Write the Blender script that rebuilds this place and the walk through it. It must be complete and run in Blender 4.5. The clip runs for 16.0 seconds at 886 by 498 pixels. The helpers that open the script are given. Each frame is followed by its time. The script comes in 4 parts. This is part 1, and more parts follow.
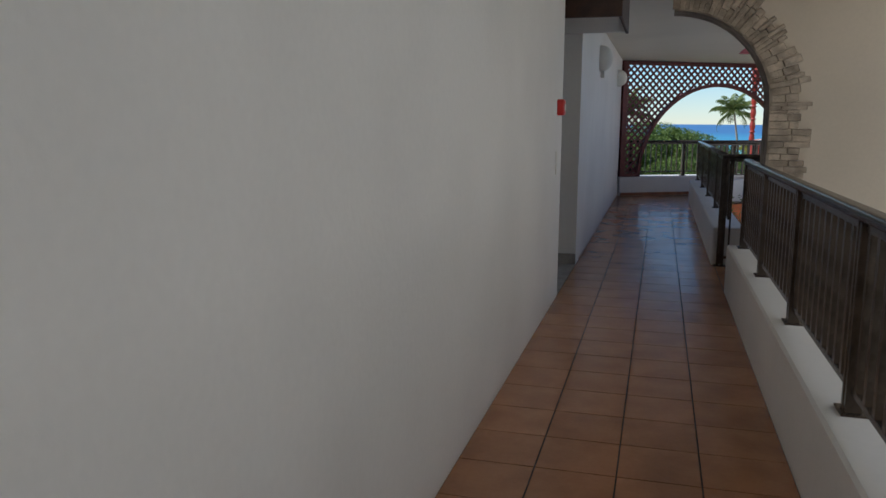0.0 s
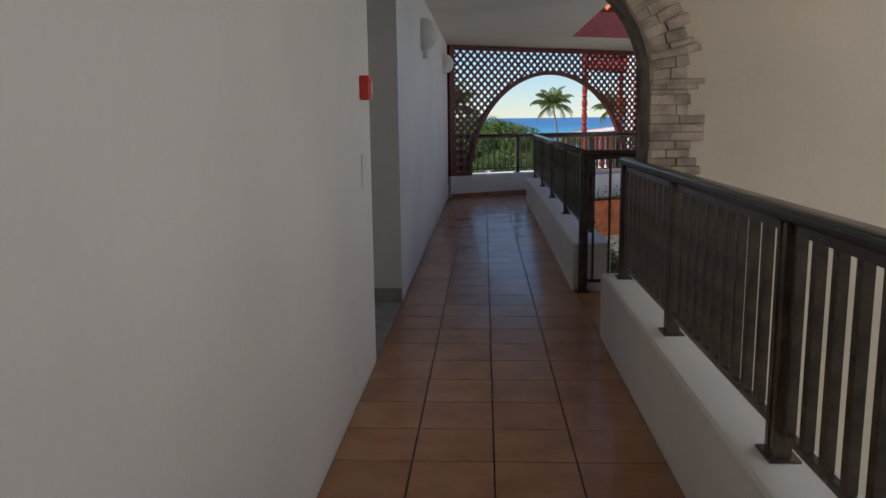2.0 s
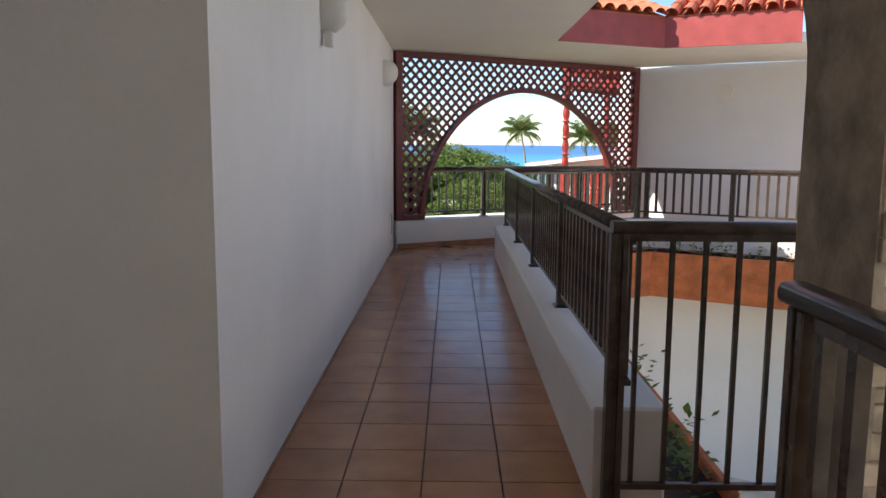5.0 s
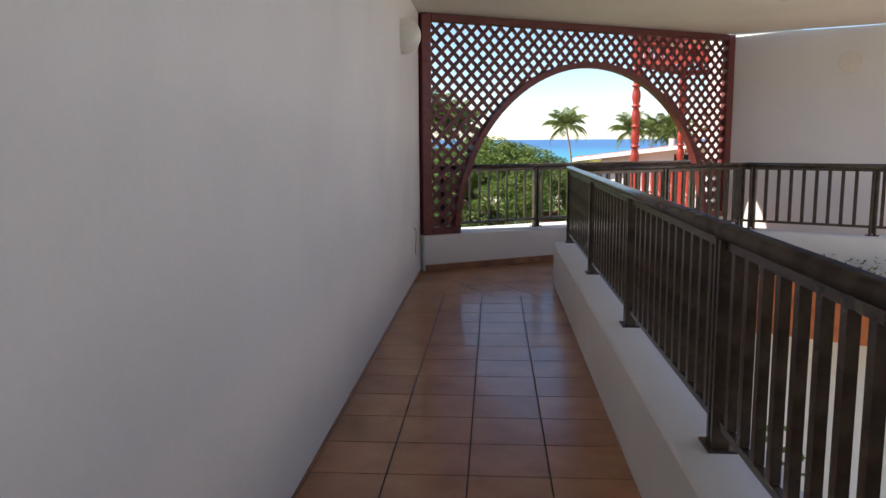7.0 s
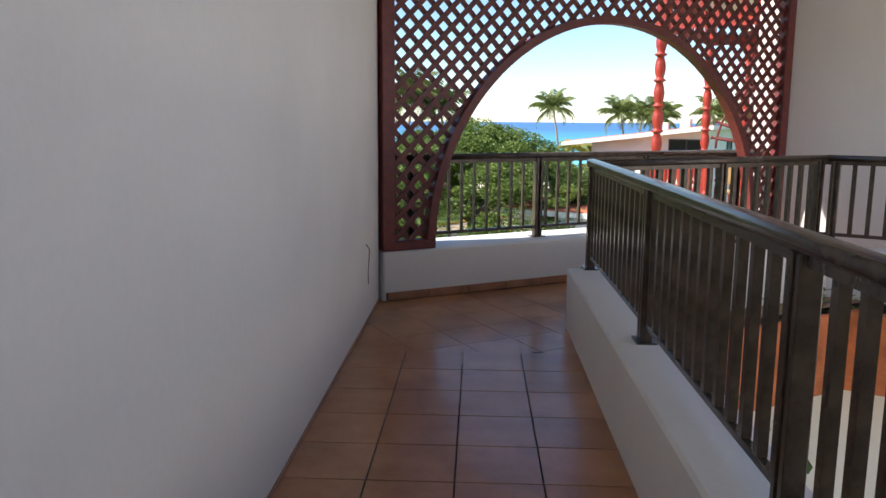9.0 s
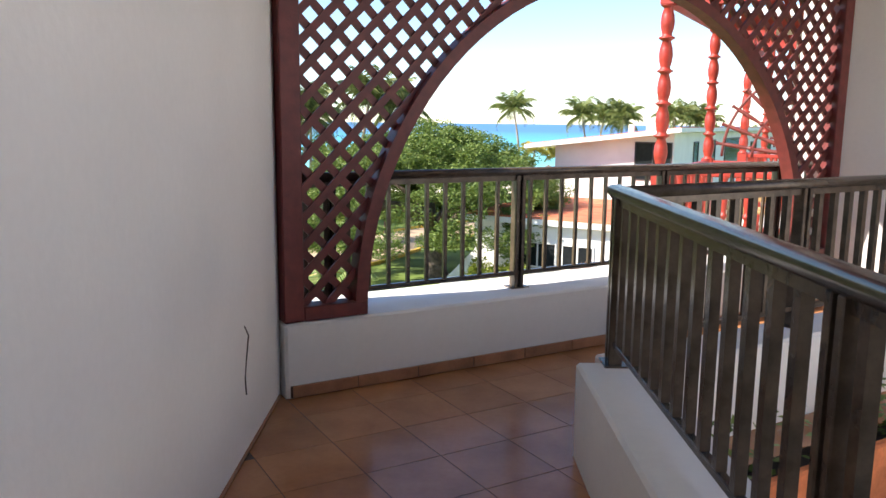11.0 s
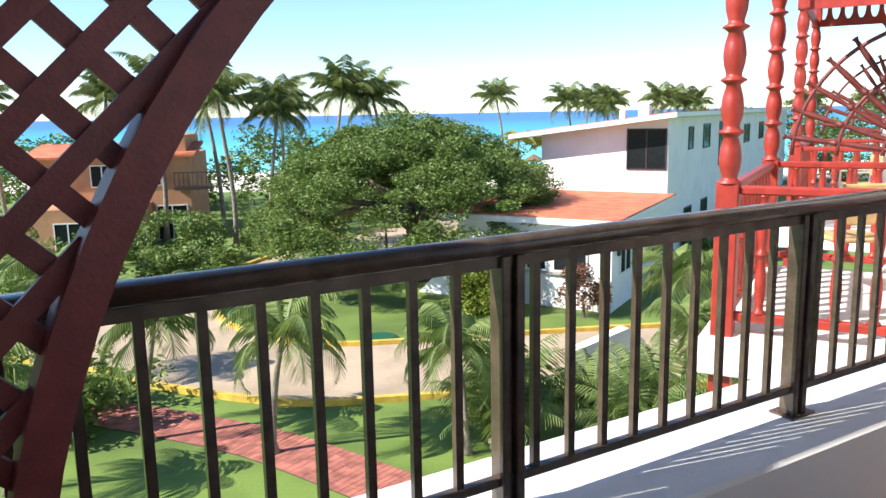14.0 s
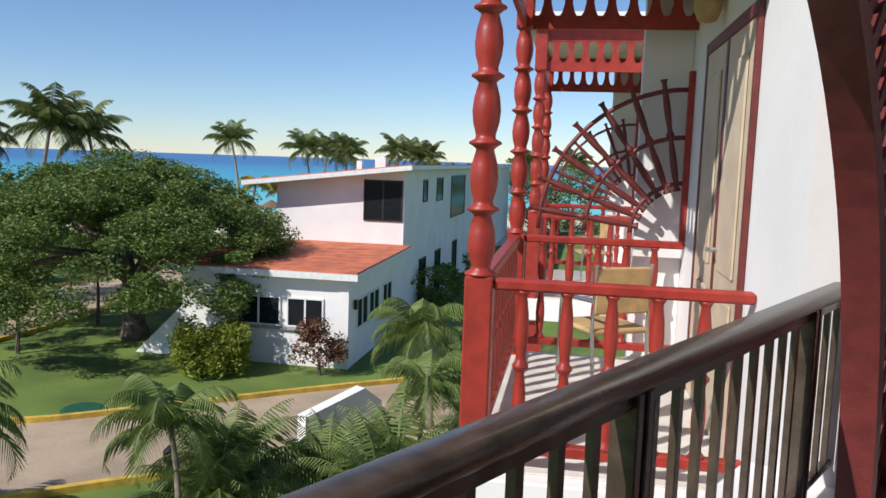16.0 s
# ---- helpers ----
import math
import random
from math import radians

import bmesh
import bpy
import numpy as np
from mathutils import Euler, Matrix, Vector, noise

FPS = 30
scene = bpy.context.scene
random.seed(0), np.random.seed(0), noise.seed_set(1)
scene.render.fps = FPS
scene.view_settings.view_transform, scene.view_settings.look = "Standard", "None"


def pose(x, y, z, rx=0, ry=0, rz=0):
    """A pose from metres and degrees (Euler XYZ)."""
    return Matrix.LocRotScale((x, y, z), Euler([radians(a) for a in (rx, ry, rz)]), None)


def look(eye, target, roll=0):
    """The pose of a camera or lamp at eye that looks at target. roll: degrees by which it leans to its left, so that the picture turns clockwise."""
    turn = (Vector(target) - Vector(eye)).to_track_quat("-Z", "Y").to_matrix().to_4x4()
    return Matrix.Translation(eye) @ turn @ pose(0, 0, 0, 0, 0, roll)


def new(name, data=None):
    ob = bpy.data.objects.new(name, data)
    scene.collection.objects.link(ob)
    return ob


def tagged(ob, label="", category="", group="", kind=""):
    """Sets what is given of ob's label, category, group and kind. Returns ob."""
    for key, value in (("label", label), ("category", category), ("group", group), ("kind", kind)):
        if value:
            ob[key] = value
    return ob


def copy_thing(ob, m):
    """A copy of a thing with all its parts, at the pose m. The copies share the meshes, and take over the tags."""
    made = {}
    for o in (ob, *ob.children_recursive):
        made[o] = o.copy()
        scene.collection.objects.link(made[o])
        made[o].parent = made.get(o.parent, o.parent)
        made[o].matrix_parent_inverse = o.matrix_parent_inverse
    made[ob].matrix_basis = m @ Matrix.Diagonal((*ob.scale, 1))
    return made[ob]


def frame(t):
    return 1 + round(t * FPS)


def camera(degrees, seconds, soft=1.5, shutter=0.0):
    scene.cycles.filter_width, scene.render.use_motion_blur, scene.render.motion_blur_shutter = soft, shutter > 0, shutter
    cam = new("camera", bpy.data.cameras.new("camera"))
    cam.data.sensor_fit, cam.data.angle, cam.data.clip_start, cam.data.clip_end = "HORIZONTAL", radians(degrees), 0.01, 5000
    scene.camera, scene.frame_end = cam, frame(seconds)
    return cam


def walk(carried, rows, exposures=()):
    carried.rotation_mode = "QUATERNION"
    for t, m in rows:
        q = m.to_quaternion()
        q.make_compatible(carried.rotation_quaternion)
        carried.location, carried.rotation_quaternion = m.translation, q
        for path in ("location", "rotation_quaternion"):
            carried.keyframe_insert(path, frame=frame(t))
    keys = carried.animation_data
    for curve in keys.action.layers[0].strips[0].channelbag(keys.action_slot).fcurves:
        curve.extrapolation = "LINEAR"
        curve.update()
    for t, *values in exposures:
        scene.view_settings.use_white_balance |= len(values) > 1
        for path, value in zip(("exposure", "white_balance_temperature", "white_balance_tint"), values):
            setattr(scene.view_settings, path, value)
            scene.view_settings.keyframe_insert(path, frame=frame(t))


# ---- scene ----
cam = camera(59.4, 16.0)
PATH = [
    (0, (0.766, 0.558, 1.416), (0.241, 2.46, 1.093), 0.3),
    (0.5, (0.7, 1.102, 1.411), (0.322, 3.039, 1.083), 0.7),
    (1, (0.658, 1.617, 1.403), (0.383, 3.575, 1.098), 1.0),
    (1.5, (0.621, 2.109, 1.389), (0.442, 4.079, 1.098), 0.0),
    (2, (0.622, 2.631, 1.376), (0.516, 4.6, 1.043), -0.7),
    (2.5, (0.639, 3.211, 1.379), (0.589, 5.181, 1.043), -1.4),
    (3, (0.66, 3.781, 1.374), (0.658, 5.76, 1.087), -1.0),
    (3.5, (0.702, 4.334, 1.397), (0.735, 6.317, 1.137), -0.9),
    (4, (0.766, 4.916, 1.391), (0.806, 6.896, 1.107), 0.3),
    (4.5, (0.775, 5.358, 1.405), (0.785, 7.34, 1.136), 0.5),
    (7, (0.76, 8.271, 1.354), (0.63, 10.247, 1.073), -0.3),
    (7.5, (0.771, 8.854, 1.357), (0.62, 10.824, 1.048), -0.3),
    (8, (0.764, 9.426, 1.358), (0.618, 11.391, 1.019), -0.5),
    (8.5, (0.761, 10.003, 1.357), (0.637, 11.969, 1.016), 0.2),
    (9, (0.731, 10.541, 1.334), (0.644, 12.512, 1.007), 0.4),
    (11.5, (0.790, 13.045, 1.331), (0.826, 15.018, 1.008), 0.2),
    (12, (0.825, 13.49, 1.369), (0.862, 15.46, 1.037), -1.0),
    (12.5, (0.850, 13.93, 1.384), (0.893, 15.904, 1.061), -1.3),
    (13, (0.860, 14.40, 1.366), (0.921, 16.374, 1.046), -1.3),
    (13.5, (0.946, 14.85, 1.347), (0.994, 16.828, 1.058), -1.5),
    (14, (1.038, 15.274, 1.368), (1.086, 17.243, 1.021), -1.1),
    (14.5, (1.062, 15.629, 1.388), (1.241, 17.6, 1.098), 0.3),
    (15, (1.174, 15.945, 1.401), (1.542, 17.896, 1.16), 1.4),
    (15.5, (1.286, 16.217, 1.392), (1.833, 18.125, 1.149), 2.0),
    (16, (1.426, 16.52, 1.431), (2.125, 18.38, 1.205), 1.9),
]
walk(cam, [(t, look(e, g, r)) for t, e, g, r in PATH], exposures=[(0, 0.05, 5900, 8), (2.5, 0.05, 6300, 12), (3.5, 0.3, 6500, 13), (4.5, 0.95, 6600, 12), (7, 0.85, 7000, 14), (9, 0.95, 6800, 11), (11.5, 1.45, 7000, 13), (12.5, 1.55, 6700, 12), (13.5, 1.25, 6600, 11), (14.5, 0.85, 6300, 9), (15, 0.6, 6350, 10), (16, 0.0, 6300, 12)])

# ---- light ----
SUN = Vector((-0.73, -0.234, 0.643)).normalized()
world = bpy.data.worlds.new("sky")
scene.world = world
world.use_nodes = True
sky = world.node_tree.nodes.new("ShaderNodeTexSky")
sky.sky_type, sky.sun_disc = "NISHITA", False
sky.sun_elevation = math.asin(SUN.z)
sky.sun_rotation = math.atan2(SUN.x, SUN.y)
sky.air_density, sky.dust_density, sky.ozone_density = 0.9, 0.0, 5.5
world.node_tree.nodes["Background"].inputs[1].default_value = 0.12
world.node_tree.links.new(sky.outputs[0], world.node_tree.nodes["Background"].inputs[0])
lamp = bpy.data.lights.new("sun", "SUN")
lamp.energy, lamp.angle, lamp.color = 5.0, radians(0.5), (1.0, 0.96, 0.90)
sun = new("sun", lamp)
sun.matrix_world = look(SUN * 60, (0, 0, 0))


# ---- materials ----
def material(name, colour, rough=0.7, metal=0.0, scale=6.0, amount=0.12, fine=60.0, bump=0.15, vary=0.0, second=None, coat=0.0, spec=0.5):
    """A surface with stains at one scale and grain at another; vary: how much each piece differs."""
    m = bpy.data.materials.new(name)
    m.use_nodes = True
    n, l = m.node_tree.nodes, m.node_tree.links
    b = n["Principled BSDF"]
    b.inputs["Roughness"].default_value, b.inputs["Metallic"].default_value = rough, metal
    b.inputs["Coat Weight"].default_value = coat
    b.inputs["Specular IOR Level"].default_value = spec
    co = n.new("ShaderNodeTexCoord")
    big, small = n.new("ShaderNodeTexNoise"), n.new("ShaderNodeTexNoise")
    big.inputs["Scale"].default_value, big.inputs["Detail"].default_value = scale, 6
    small.inputs["Scale"].default_value, small.inputs["Detail"].default_value = fine, 4
    for t in (big, small):
        l.new(co.outputs["Object"], t.inputs["Vector"])
    mix = n.new("ShaderNodeMix")
    mix.data_type = "RGBA"
    dark = [c * (1 - amount * 2.2) for c in colour] if second is None else second
    mix.inputs[6].default_value, mix.inputs[7].default_value = (*dark, 1), (*[min(1, c * (1 + amount * 0.6)) for c in colour], 1)
    ramp = n.new("ShaderNodeMapRange")
    ramp.inputs[1].default_value, ramp.inputs[2].default_value = 0.32, 0.62
    l.new(big.outputs[0], ramp.inputs[0])
    l.new(ramp.outputs[0], mix.inputs[0])
    hsv = n.new("ShaderNodeHueSaturation")
    l.new(mix.outputs[2], hsv.inputs["Color"])
    grain = n.new("ShaderNodeMapRange")
    grain.inputs[3].default_value, grain.inputs[4].default_value = 1 - amount, 1 + amount
    l.new(small.outputs[0], grain.inputs[0])
    last = grain.outputs[0]
    if vary:
        info, v, mul = n.new("ShaderNodeObjectInfo"), n.new("ShaderNodeMapRange"), n.new("ShaderNodeMath")
        v.inputs[3].default_value, v.inputs[4].default_value = 1 - vary, 1 + vary
        mul.operation = "MULTIPLY"
        l.new(info.outputs["Random"], v.inputs[0])
        l.new(v.outputs[0], mul.inputs[0])
        l.new(last, mul.inputs[1])
        last = mul.outputs[0]
    l.new(last, hsv.inputs["Value"])
    l.new(hsv.outputs[0], b.inputs["Base Color"])
    if bump:
        bp = n.new("ShaderNodeBump")
        bp.inputs["Strength"].default_value, bp.inputs["Distance"].default_value = bump, 0.01
        l.new(small.outputs[0], bp.inputs["Height"])
        l.new(bp.outputs[0], b.inputs["Normal"])
    return m


def leafy(name, colour, second, vary=0.3):
    """Leaves: each island its own green, some light passing through."""
    m = bpy.data.materials.new(name)
    m.use_nodes = True
    n, l = m.node_tree.nodes, m.node_tree.links
    b = n["Principled BSDF"]
    b.inputs["Roughness"].default_value = 0.6
    geo, mix = n.new("ShaderNodeNewGeometry"), n.new("ShaderNodeMix")
    mix.data_type = "RGBA"
    mix.inputs[6].default_value, mix.inputs[7].default_value = (*colour, 1), (*second, 1)
    l.new(geo.outputs["Random Per Island"], mix.inputs[0])
    l.new(mix.outputs[2], b.inputs["Base Color"])
    tr, add = n.new("ShaderNodeBsdfTranslucent"), n.new("ShaderNodeMixShader")
    add.inputs[0].default_value = 0.3
    l.new(mix.outputs[2], tr.inputs[0])
    l.new(b.outputs[0], add.inputs[1])
    l.new(tr.outputs[0], add.inputs[2])
    l.new(add.outputs[0], n["Material Output"].inputs[0])
    return m


PLASTER = material("white_plaster", (0.80, 0.775, 0.74), 0.75, scale=0.9, amount=0.035, fine=35, bump=0.10)
CREAM = material("cream_plaster", (0.66, 0.56, 0.44), 0.85, scale=0.8, amount=0.05, fine=40, bump=0.06)
CEIL = material("ceiling_paint", (0.80, 0.75, 0.66), 0.9, scale=0.7, amount=0.03, fine=40, bump=0.08)
TILE = material("terracotta_tile", (0.42, 0.19, 0.085), 0.26, scale=4, amount=0.09, fine=45, bump=0.04, vary=0.09, coat=0.12)
GROUT = material("dark_grout", (0.07, 0.05, 0.04), 0.9, amount=0.2)
SKIRT = material("terracotta_skirting", (0.40, 0.19, 0.10), 0.4, scale=8, amount=0.12, vary=0.1)
THRESH = material("grey_concrete", (0.36, 0.33, 0.29), 0.8, scale=5, amount=0.15)
BRONZE = material("bronze_paint", (0.085, 0.060, 0.042), 0.25, 0.15, scale=14, amount=0.2, fine=90, bump=0.05)
MAROON = material("maroon_wood", (0.145, 0.025, 0.021), 0.5, scale=18, amount=0.12, fine=120, bump=0.15, vary=0.12)
REDWOOD = material("red_painted_wood", (0.33, 0.032, 0.020), 0.42, scale=12, amount=0.12, fine=90, bump=0.08)
FASCIA = material("red_fascia", (0.36, 0.06, 0.05), 0.6, scale=4, amount=0.1)
DARKWOOD = material("dark_brown_wood", (0.05, 0.022, 0.014), 0.5, scale=10, amount=0.2)
STONE = material("split_stone", (0.46, 0.37, 0.28), 0.85, scale=9, amount=0.2, fine=40, bump=0.6, vary=0.2)
STONEBACK = material("stone_lining", (0.33, 0.27, 0.21), 0.85, scale=9, amount=0.2, bump=0.5)
RED = material("alarm_red_plastic", (0.62, 0.03, 0.025), 0.35, amount=0.04)
WHITEPL = material("white_plastic", (0.78, 0.75, 0.68), 0.4, amount=0.03)
ORANGE = material("orange_render", (0.62, 0.19, 0.07), 0.85, scale=5, amount=0.16, fine=40, bump=0.5)
SOIL = material("soil", (0.07, 0.045, 0.03), 0.95, amount=0.3, bump=0.8)
ROOFRED = material("terracotta_roof", (0.60, 0.17, 0.08), 0.8, scale=1.6, amount=0.16, fine=25, bump=0.4)
GLASS = material("dark_glass", (0.015, 0.018, 0.02), 0.12, amount=0.1, bump=0.0, spec=0.12)
FRAME = material("dark_frame", (0.03, 0.022, 0.02), 0.5, amount=0.1)
WHITEF = material("white_frame", (0.75, 0.74, 0.70), 0.5, amount=0.05)
ROAD = material("pale_concrete_road", (0.42, 0.315, 0.21), 0.9, scale=0.5, amount=0.12, fine=8, bump=0.2)
KERB = material("yellow_kerb", (0.62, 0.40, 0.06), 0.8, scale=3, amount=0.15)
BRICK = material("red_brick_path", (0.38, 0.13, 0.09), 0.85, scale=3, amount=0.2, vary=0.2)
LAWN = material("lawn", (0.13, 0.19, 0.03), 0.9, scale=0.35, amount=0.22, fine=14, bump=0.8, second=(0.075, 0.12, 0.02))
SAND = material("sand", (0.72, 0.64, 0.50), 0.9, scale=0.3, amount=0.06)
BARK = material("bark", (0.16, 0.12, 0.09), 0.9, scale=6, amount=0.25, fine=30, bump=0.6)
PALMBARK = material("palm_bark", (0.26, 0.21, 0.16), 0.9, scale=6, amount=0.2, fine=25, bump=0.5)
LEAF = leafy("tree_leaf", (0.065, 0.125, 0.02), (0.19, 0.25, 0.05))
PALMLEAF = leafy("palm_leaf", (0.07, 0.12, 0.025), (0.21, 0.23, 0.07))
FERN = leafy("light_palm_leaf", (0.10, 0.17, 0.035), (0.24, 0.28, 0.08))
YPALM = leafy("yellow_palm_leaf", (0.22, 0.23, 0.04), (0.38, 0.33, 0.06))
# the bright yellow second tone stands for sun on the hedge's top
HEDGE = leafy("hedge_leaf", (0.10, 0.16, 0.012), (0.34, 0.36, 0.04))
REDLEAF = leafy("red_leaf", (0.22, 0.05, 0.03), (0.10, 0.08, 0.03))
HOUSE = material("orange_house_render", (0.50, 0.24, 0.12), 0.85, scale=1.0, amount=0.1)
STRAW = material("thatch", (0.22, 0.15, 0.09), 0.95, amount=0.3)
CHAIR = material("yellow_wicker", (0.50, 0.33, 0.15), 0.6, amount=0.15)
DOORC = material("cream_door_paint", (0.58, 0.46, 0.32), 0.5, scale=5, amount=0.06)
CHROME = material("pale_metal", (0.6, 0.6, 0.58), 0.3, 0.9, amount=0.05)
GREENM = material("green_paint", (0.02, 0.10, 0.05), 0.5, amount=0.1)
FLOORW = material("white_floor_tile", (0.70, 0.66, 0.58), 0.5, amount=0.08)

water = material("sea_water", (0.02, 0.2, 0.4), 0.35, scale=0.01, amount=0.02, fine=0.4, bump=0.3)
wn, wl = water.node_tree.nodes, water.node_tree.links
wco, wsep, wramp = wn.new("ShaderNodeTexCoord"), wn.new("ShaderNodeSeparateXYZ"), wn.new("ShaderNodeValToRGB")
wmap = wn.new("ShaderNodeMapRange")
wl.new(wco.outputs["Object"], wsep.inputs[0])
wl.new(wsep.outputs["Y"], wmap.inputs[0])
wmap.inputs[1].default_value, wmap.inputs[2].default_value = 100, 700
wl.new(wmap.outputs[0], wramp.inputs[0])
wramp.color_ramp.elements[0].color, wramp.color_ramp.elements[1].color = (0.20, 0.66, 0.62, 1), (0.018, 0.14, 0.36, 1)
deep = wramp.color_ramp.elements.new(0.25)
deep.color = (0.03, 0.38, 0.52, 1)
wl.new(wramp.outputs[0], wn["Principled BSDF"].inputs["Base Color"])


# ---- mesh helpers ----
def link(name, bm, mat, parent=None, label="", smooth=False):
    me = bpy.data.meshes.new(name)
    bmesh.ops.recalc_face_normals(bm, faces=bm.faces)
    bm.to_mesh(me)
    bm.free()
    me.materials.append(mat)
    if smooth:
        me.shade_smooth()
    ob = new(name, me)
    ob.parent = parent
    if label:
        ob["label"] = label
    return ob


def part(name, bm, mat, parent, label="", smooth=False):
    return link(name, bm, mat, parent, label, smooth)


def thing(name, label, category, group="", at=None):
    e = new(name)
    if at is not None:
        e.matrix_basis = at
    return tagged(e, label, category, group)


def setting(ob, label="", category=""):
    return tagged(ob, label, category, kind="structure")


def box(bm, x0, x1, y0, y1, z0, z1, bevel=0.0, m=None):
    mat = Matrix.LocRotScale(((x0 + x1) / 2, (y0 + y1) / 2, (z0 + z1) / 2), None, (x1 - x0, y1 - y0, z1 - z0))
    if m is not None:
        mat = m @ mat
    vs = bmesh.ops.create_cube(bm, size=1.0, matrix=mat)["verts"]
    if bevel:
        bmesh.ops.bevel(bm, geom=list({e for v in vs for e in v.link_edges}), offset=bevel, segments=1, affect="EDGES")
    return bm


def B(*a, bevel=0.0, m=None):
    return box(bmesh.new(), *a, bevel=bevel, m=m)


def prism(bm, outline, z0, z1):
    """An outline in x, y drawn out from z0 to z1."""
    lo = [bm.verts.new((x, y, z0)) for x, y in outline]
    hi = [bm.verts.new((x, y, z1)) for x, y in outline]
    k = len(outline)
    bm.faces.new(lo[::-1])
    bm.faces.new(hi)
    for i in range(k):
        bm.faces.new((lo[i], lo[(i + 1) % k], hi[(i + 1) % k], hi[i]))
    return bm


def tube(bm, pts, radii, sides=8):
    """A tapered tube along points."""
    rings = []
    for i, p in enumerate(pts):
        p = Vector(p)
        d = (Vector(pts[min(i + 1, len(pts) - 1)]) - Vector(pts[max(i - 1, 0)])).normalized()
        q = d.to_track_quat("Z", "Y")
        rings.append([bm.verts.new(p + q @ Vector((math.cos(a) * radii[i], math.sin(a) * radii[i], 0))) for a in [2 * math.pi * j / sides for j in range(sides)]])
    for r, s in zip(rings, rings[1:]):
        for j in range(sides):
            bm.faces.new((r[j], r[(j + 1) % sides], s[(j + 1) % sides], s[j]))
    bm.faces.new(rings[0][::-1])
    bm.faces.new(rings[-1])
    return bm


def lathe(bm, profile, m, sides=12):
    """Turned wood: (radius, height) rings."""
    rings = [[bm.verts.new(m @ Vector((r * math.cos(2 * math.pi * j / sides), r * math.sin(2 * math.pi * j / sides), h))) for j in range(sides)] for r, h in profile]
    for r, s in zip(rings, rings[1:]):
        for j in range(sides):
            bm.faces.new((r[j], r[(j + 1) % sides], s[(j + 1) % sides], s[j]))
    bm.faces.new(rings[0][::-1])
    bm.faces.new(rings[-1])
    return bm


def turned(r, h0, h1, beads):
    """A spindle's profile: swelling lengths between rings."""
    out, step = [], (h1 - h0) / beads
    for i in range(beads):
        a = h0 + i * step
        out += [(r * 1.15, a), (r * 1.15, a + 0.03 * step), (r * 0.72, a + 0.08 * step), (r * 0.70, a + 0.14 * step), (r * 0.92, a + 0.32 * step),
                (r, a + 0.5 * step), (r * 0.9, a + 0.7 * step), (r * 0.62, a + 0.92 * step), (r * 0.9, a + 0.97 * step)]
    return out + [(r * 1.1, h1)]


def frame_at(p, angle, z=0.0):
    """Local x along a line that starts at p and runs at that many degrees."""
    return Matrix.Translation((p[0], p[1], z)) @ Matrix.Rotation(radians(angle), 4, "Z")


# ---- the building's shell ----
CORNER, BEND, FAR = (1.48, 15.58), (3.45, 16.74), (5.42, 15.58)
LAT = frame_at((0.0, 16.25), 29.8)
END = LAT @ Vector((4.25, 0, 0))
EAST = frame_at((END.x, END.y), -29.8)

bm = B(-0.2, 0, -3, 6.9, -0.2, 2.75)
setting(link("wall_west", bm, PLASTER), "white plastered corridor wall", "wall")
bm = B(-0.2, 0, 8.56, 16.6, -0.2, 2.60)
setting(link("wall_west_far", bm, PLASTER), "white plastered corridor wall", "wall")
bm = B(-2.0, 0, 8.36, 8.56, -0.2, 2.60)
setting(link("wall_passage", bm, PLASTER), "white wall of a side passage", "wall")
bm = box(B(-2.0, -0.2, 6.7, 6.9, -0.2, 2.75), -2.2, -2.0, 6.7, 8.56, -0.2, 2.75)
setting(link("wall_passage_back", bm, PLASTER), "plain wall closing the side passage", "wall")
setting(link("floor_passage", B(-2.0, -0.003, 6.9, 8.36, -0.2, 0.004), THRESH), "pale grey concrete floor of the side passage", "floor")
setting(link("baseboard_passage", B(-1.98, 0.0, 8.34, 8.359, 0.005, 0.11, bevel=0.004), THRESH), "grey skirting in the side passage", "baseboard")
# two added, unseen walls; white so that they bounce neutral light into the corridor
setting(link("wall_south", B(-0.2, 5.2, -3.2, -3.0, -3, 4), PLASTER), "plain white wall added behind the corridor", "wall")
setting(link("wall_atrium", B(5.2, 5.4, -3.2, 7.67, -3.2, 4), PLASTER), "plain white wall added to close the stairwell", "wall")

# wall with the stone arch
bm = B(1.62, 5.2, 7.37, 7.67, -3.2, 4.0)
box(bm, 0.0, 0.83, 7.37, 7.67, 2.57, 4.0)
arc = [(0.83 + 0.79 * math.sin(radians(a)), 1.55 + 0.79 * math.cos(radians(a))) for a in range(0, 91, 5)]
for (x0, z0), (x1, z1) in zip(arc, arc[1:]):
    lo = [bm.verts.new((x, 7.37, z)) for x, z in ((x0, z0), (x1, z1), (x1, 4.0), (x0, 4.0))]
    hi = [bm.verts.new((x, 7.67, z)) for x, z in ((x0, z0), (x1, z1), (x1, 4.0), (x0, 4.0))]
    bm.faces.new(lo)
    bm.faces.new(hi[::-1])
    bm.faces.new((lo[0], hi[0], hi[1], lo[1]))
    bm.faces.new((lo[3], lo[2], hi[2], hi[3]))
bmesh.ops.remove_doubles(bm, verts=bm.verts, dist=0.0005)
wall_arch = setting(link("wall_arch", bm, CREAM), "cream wall with a stone-trimmed arch over the corridor", "wall")

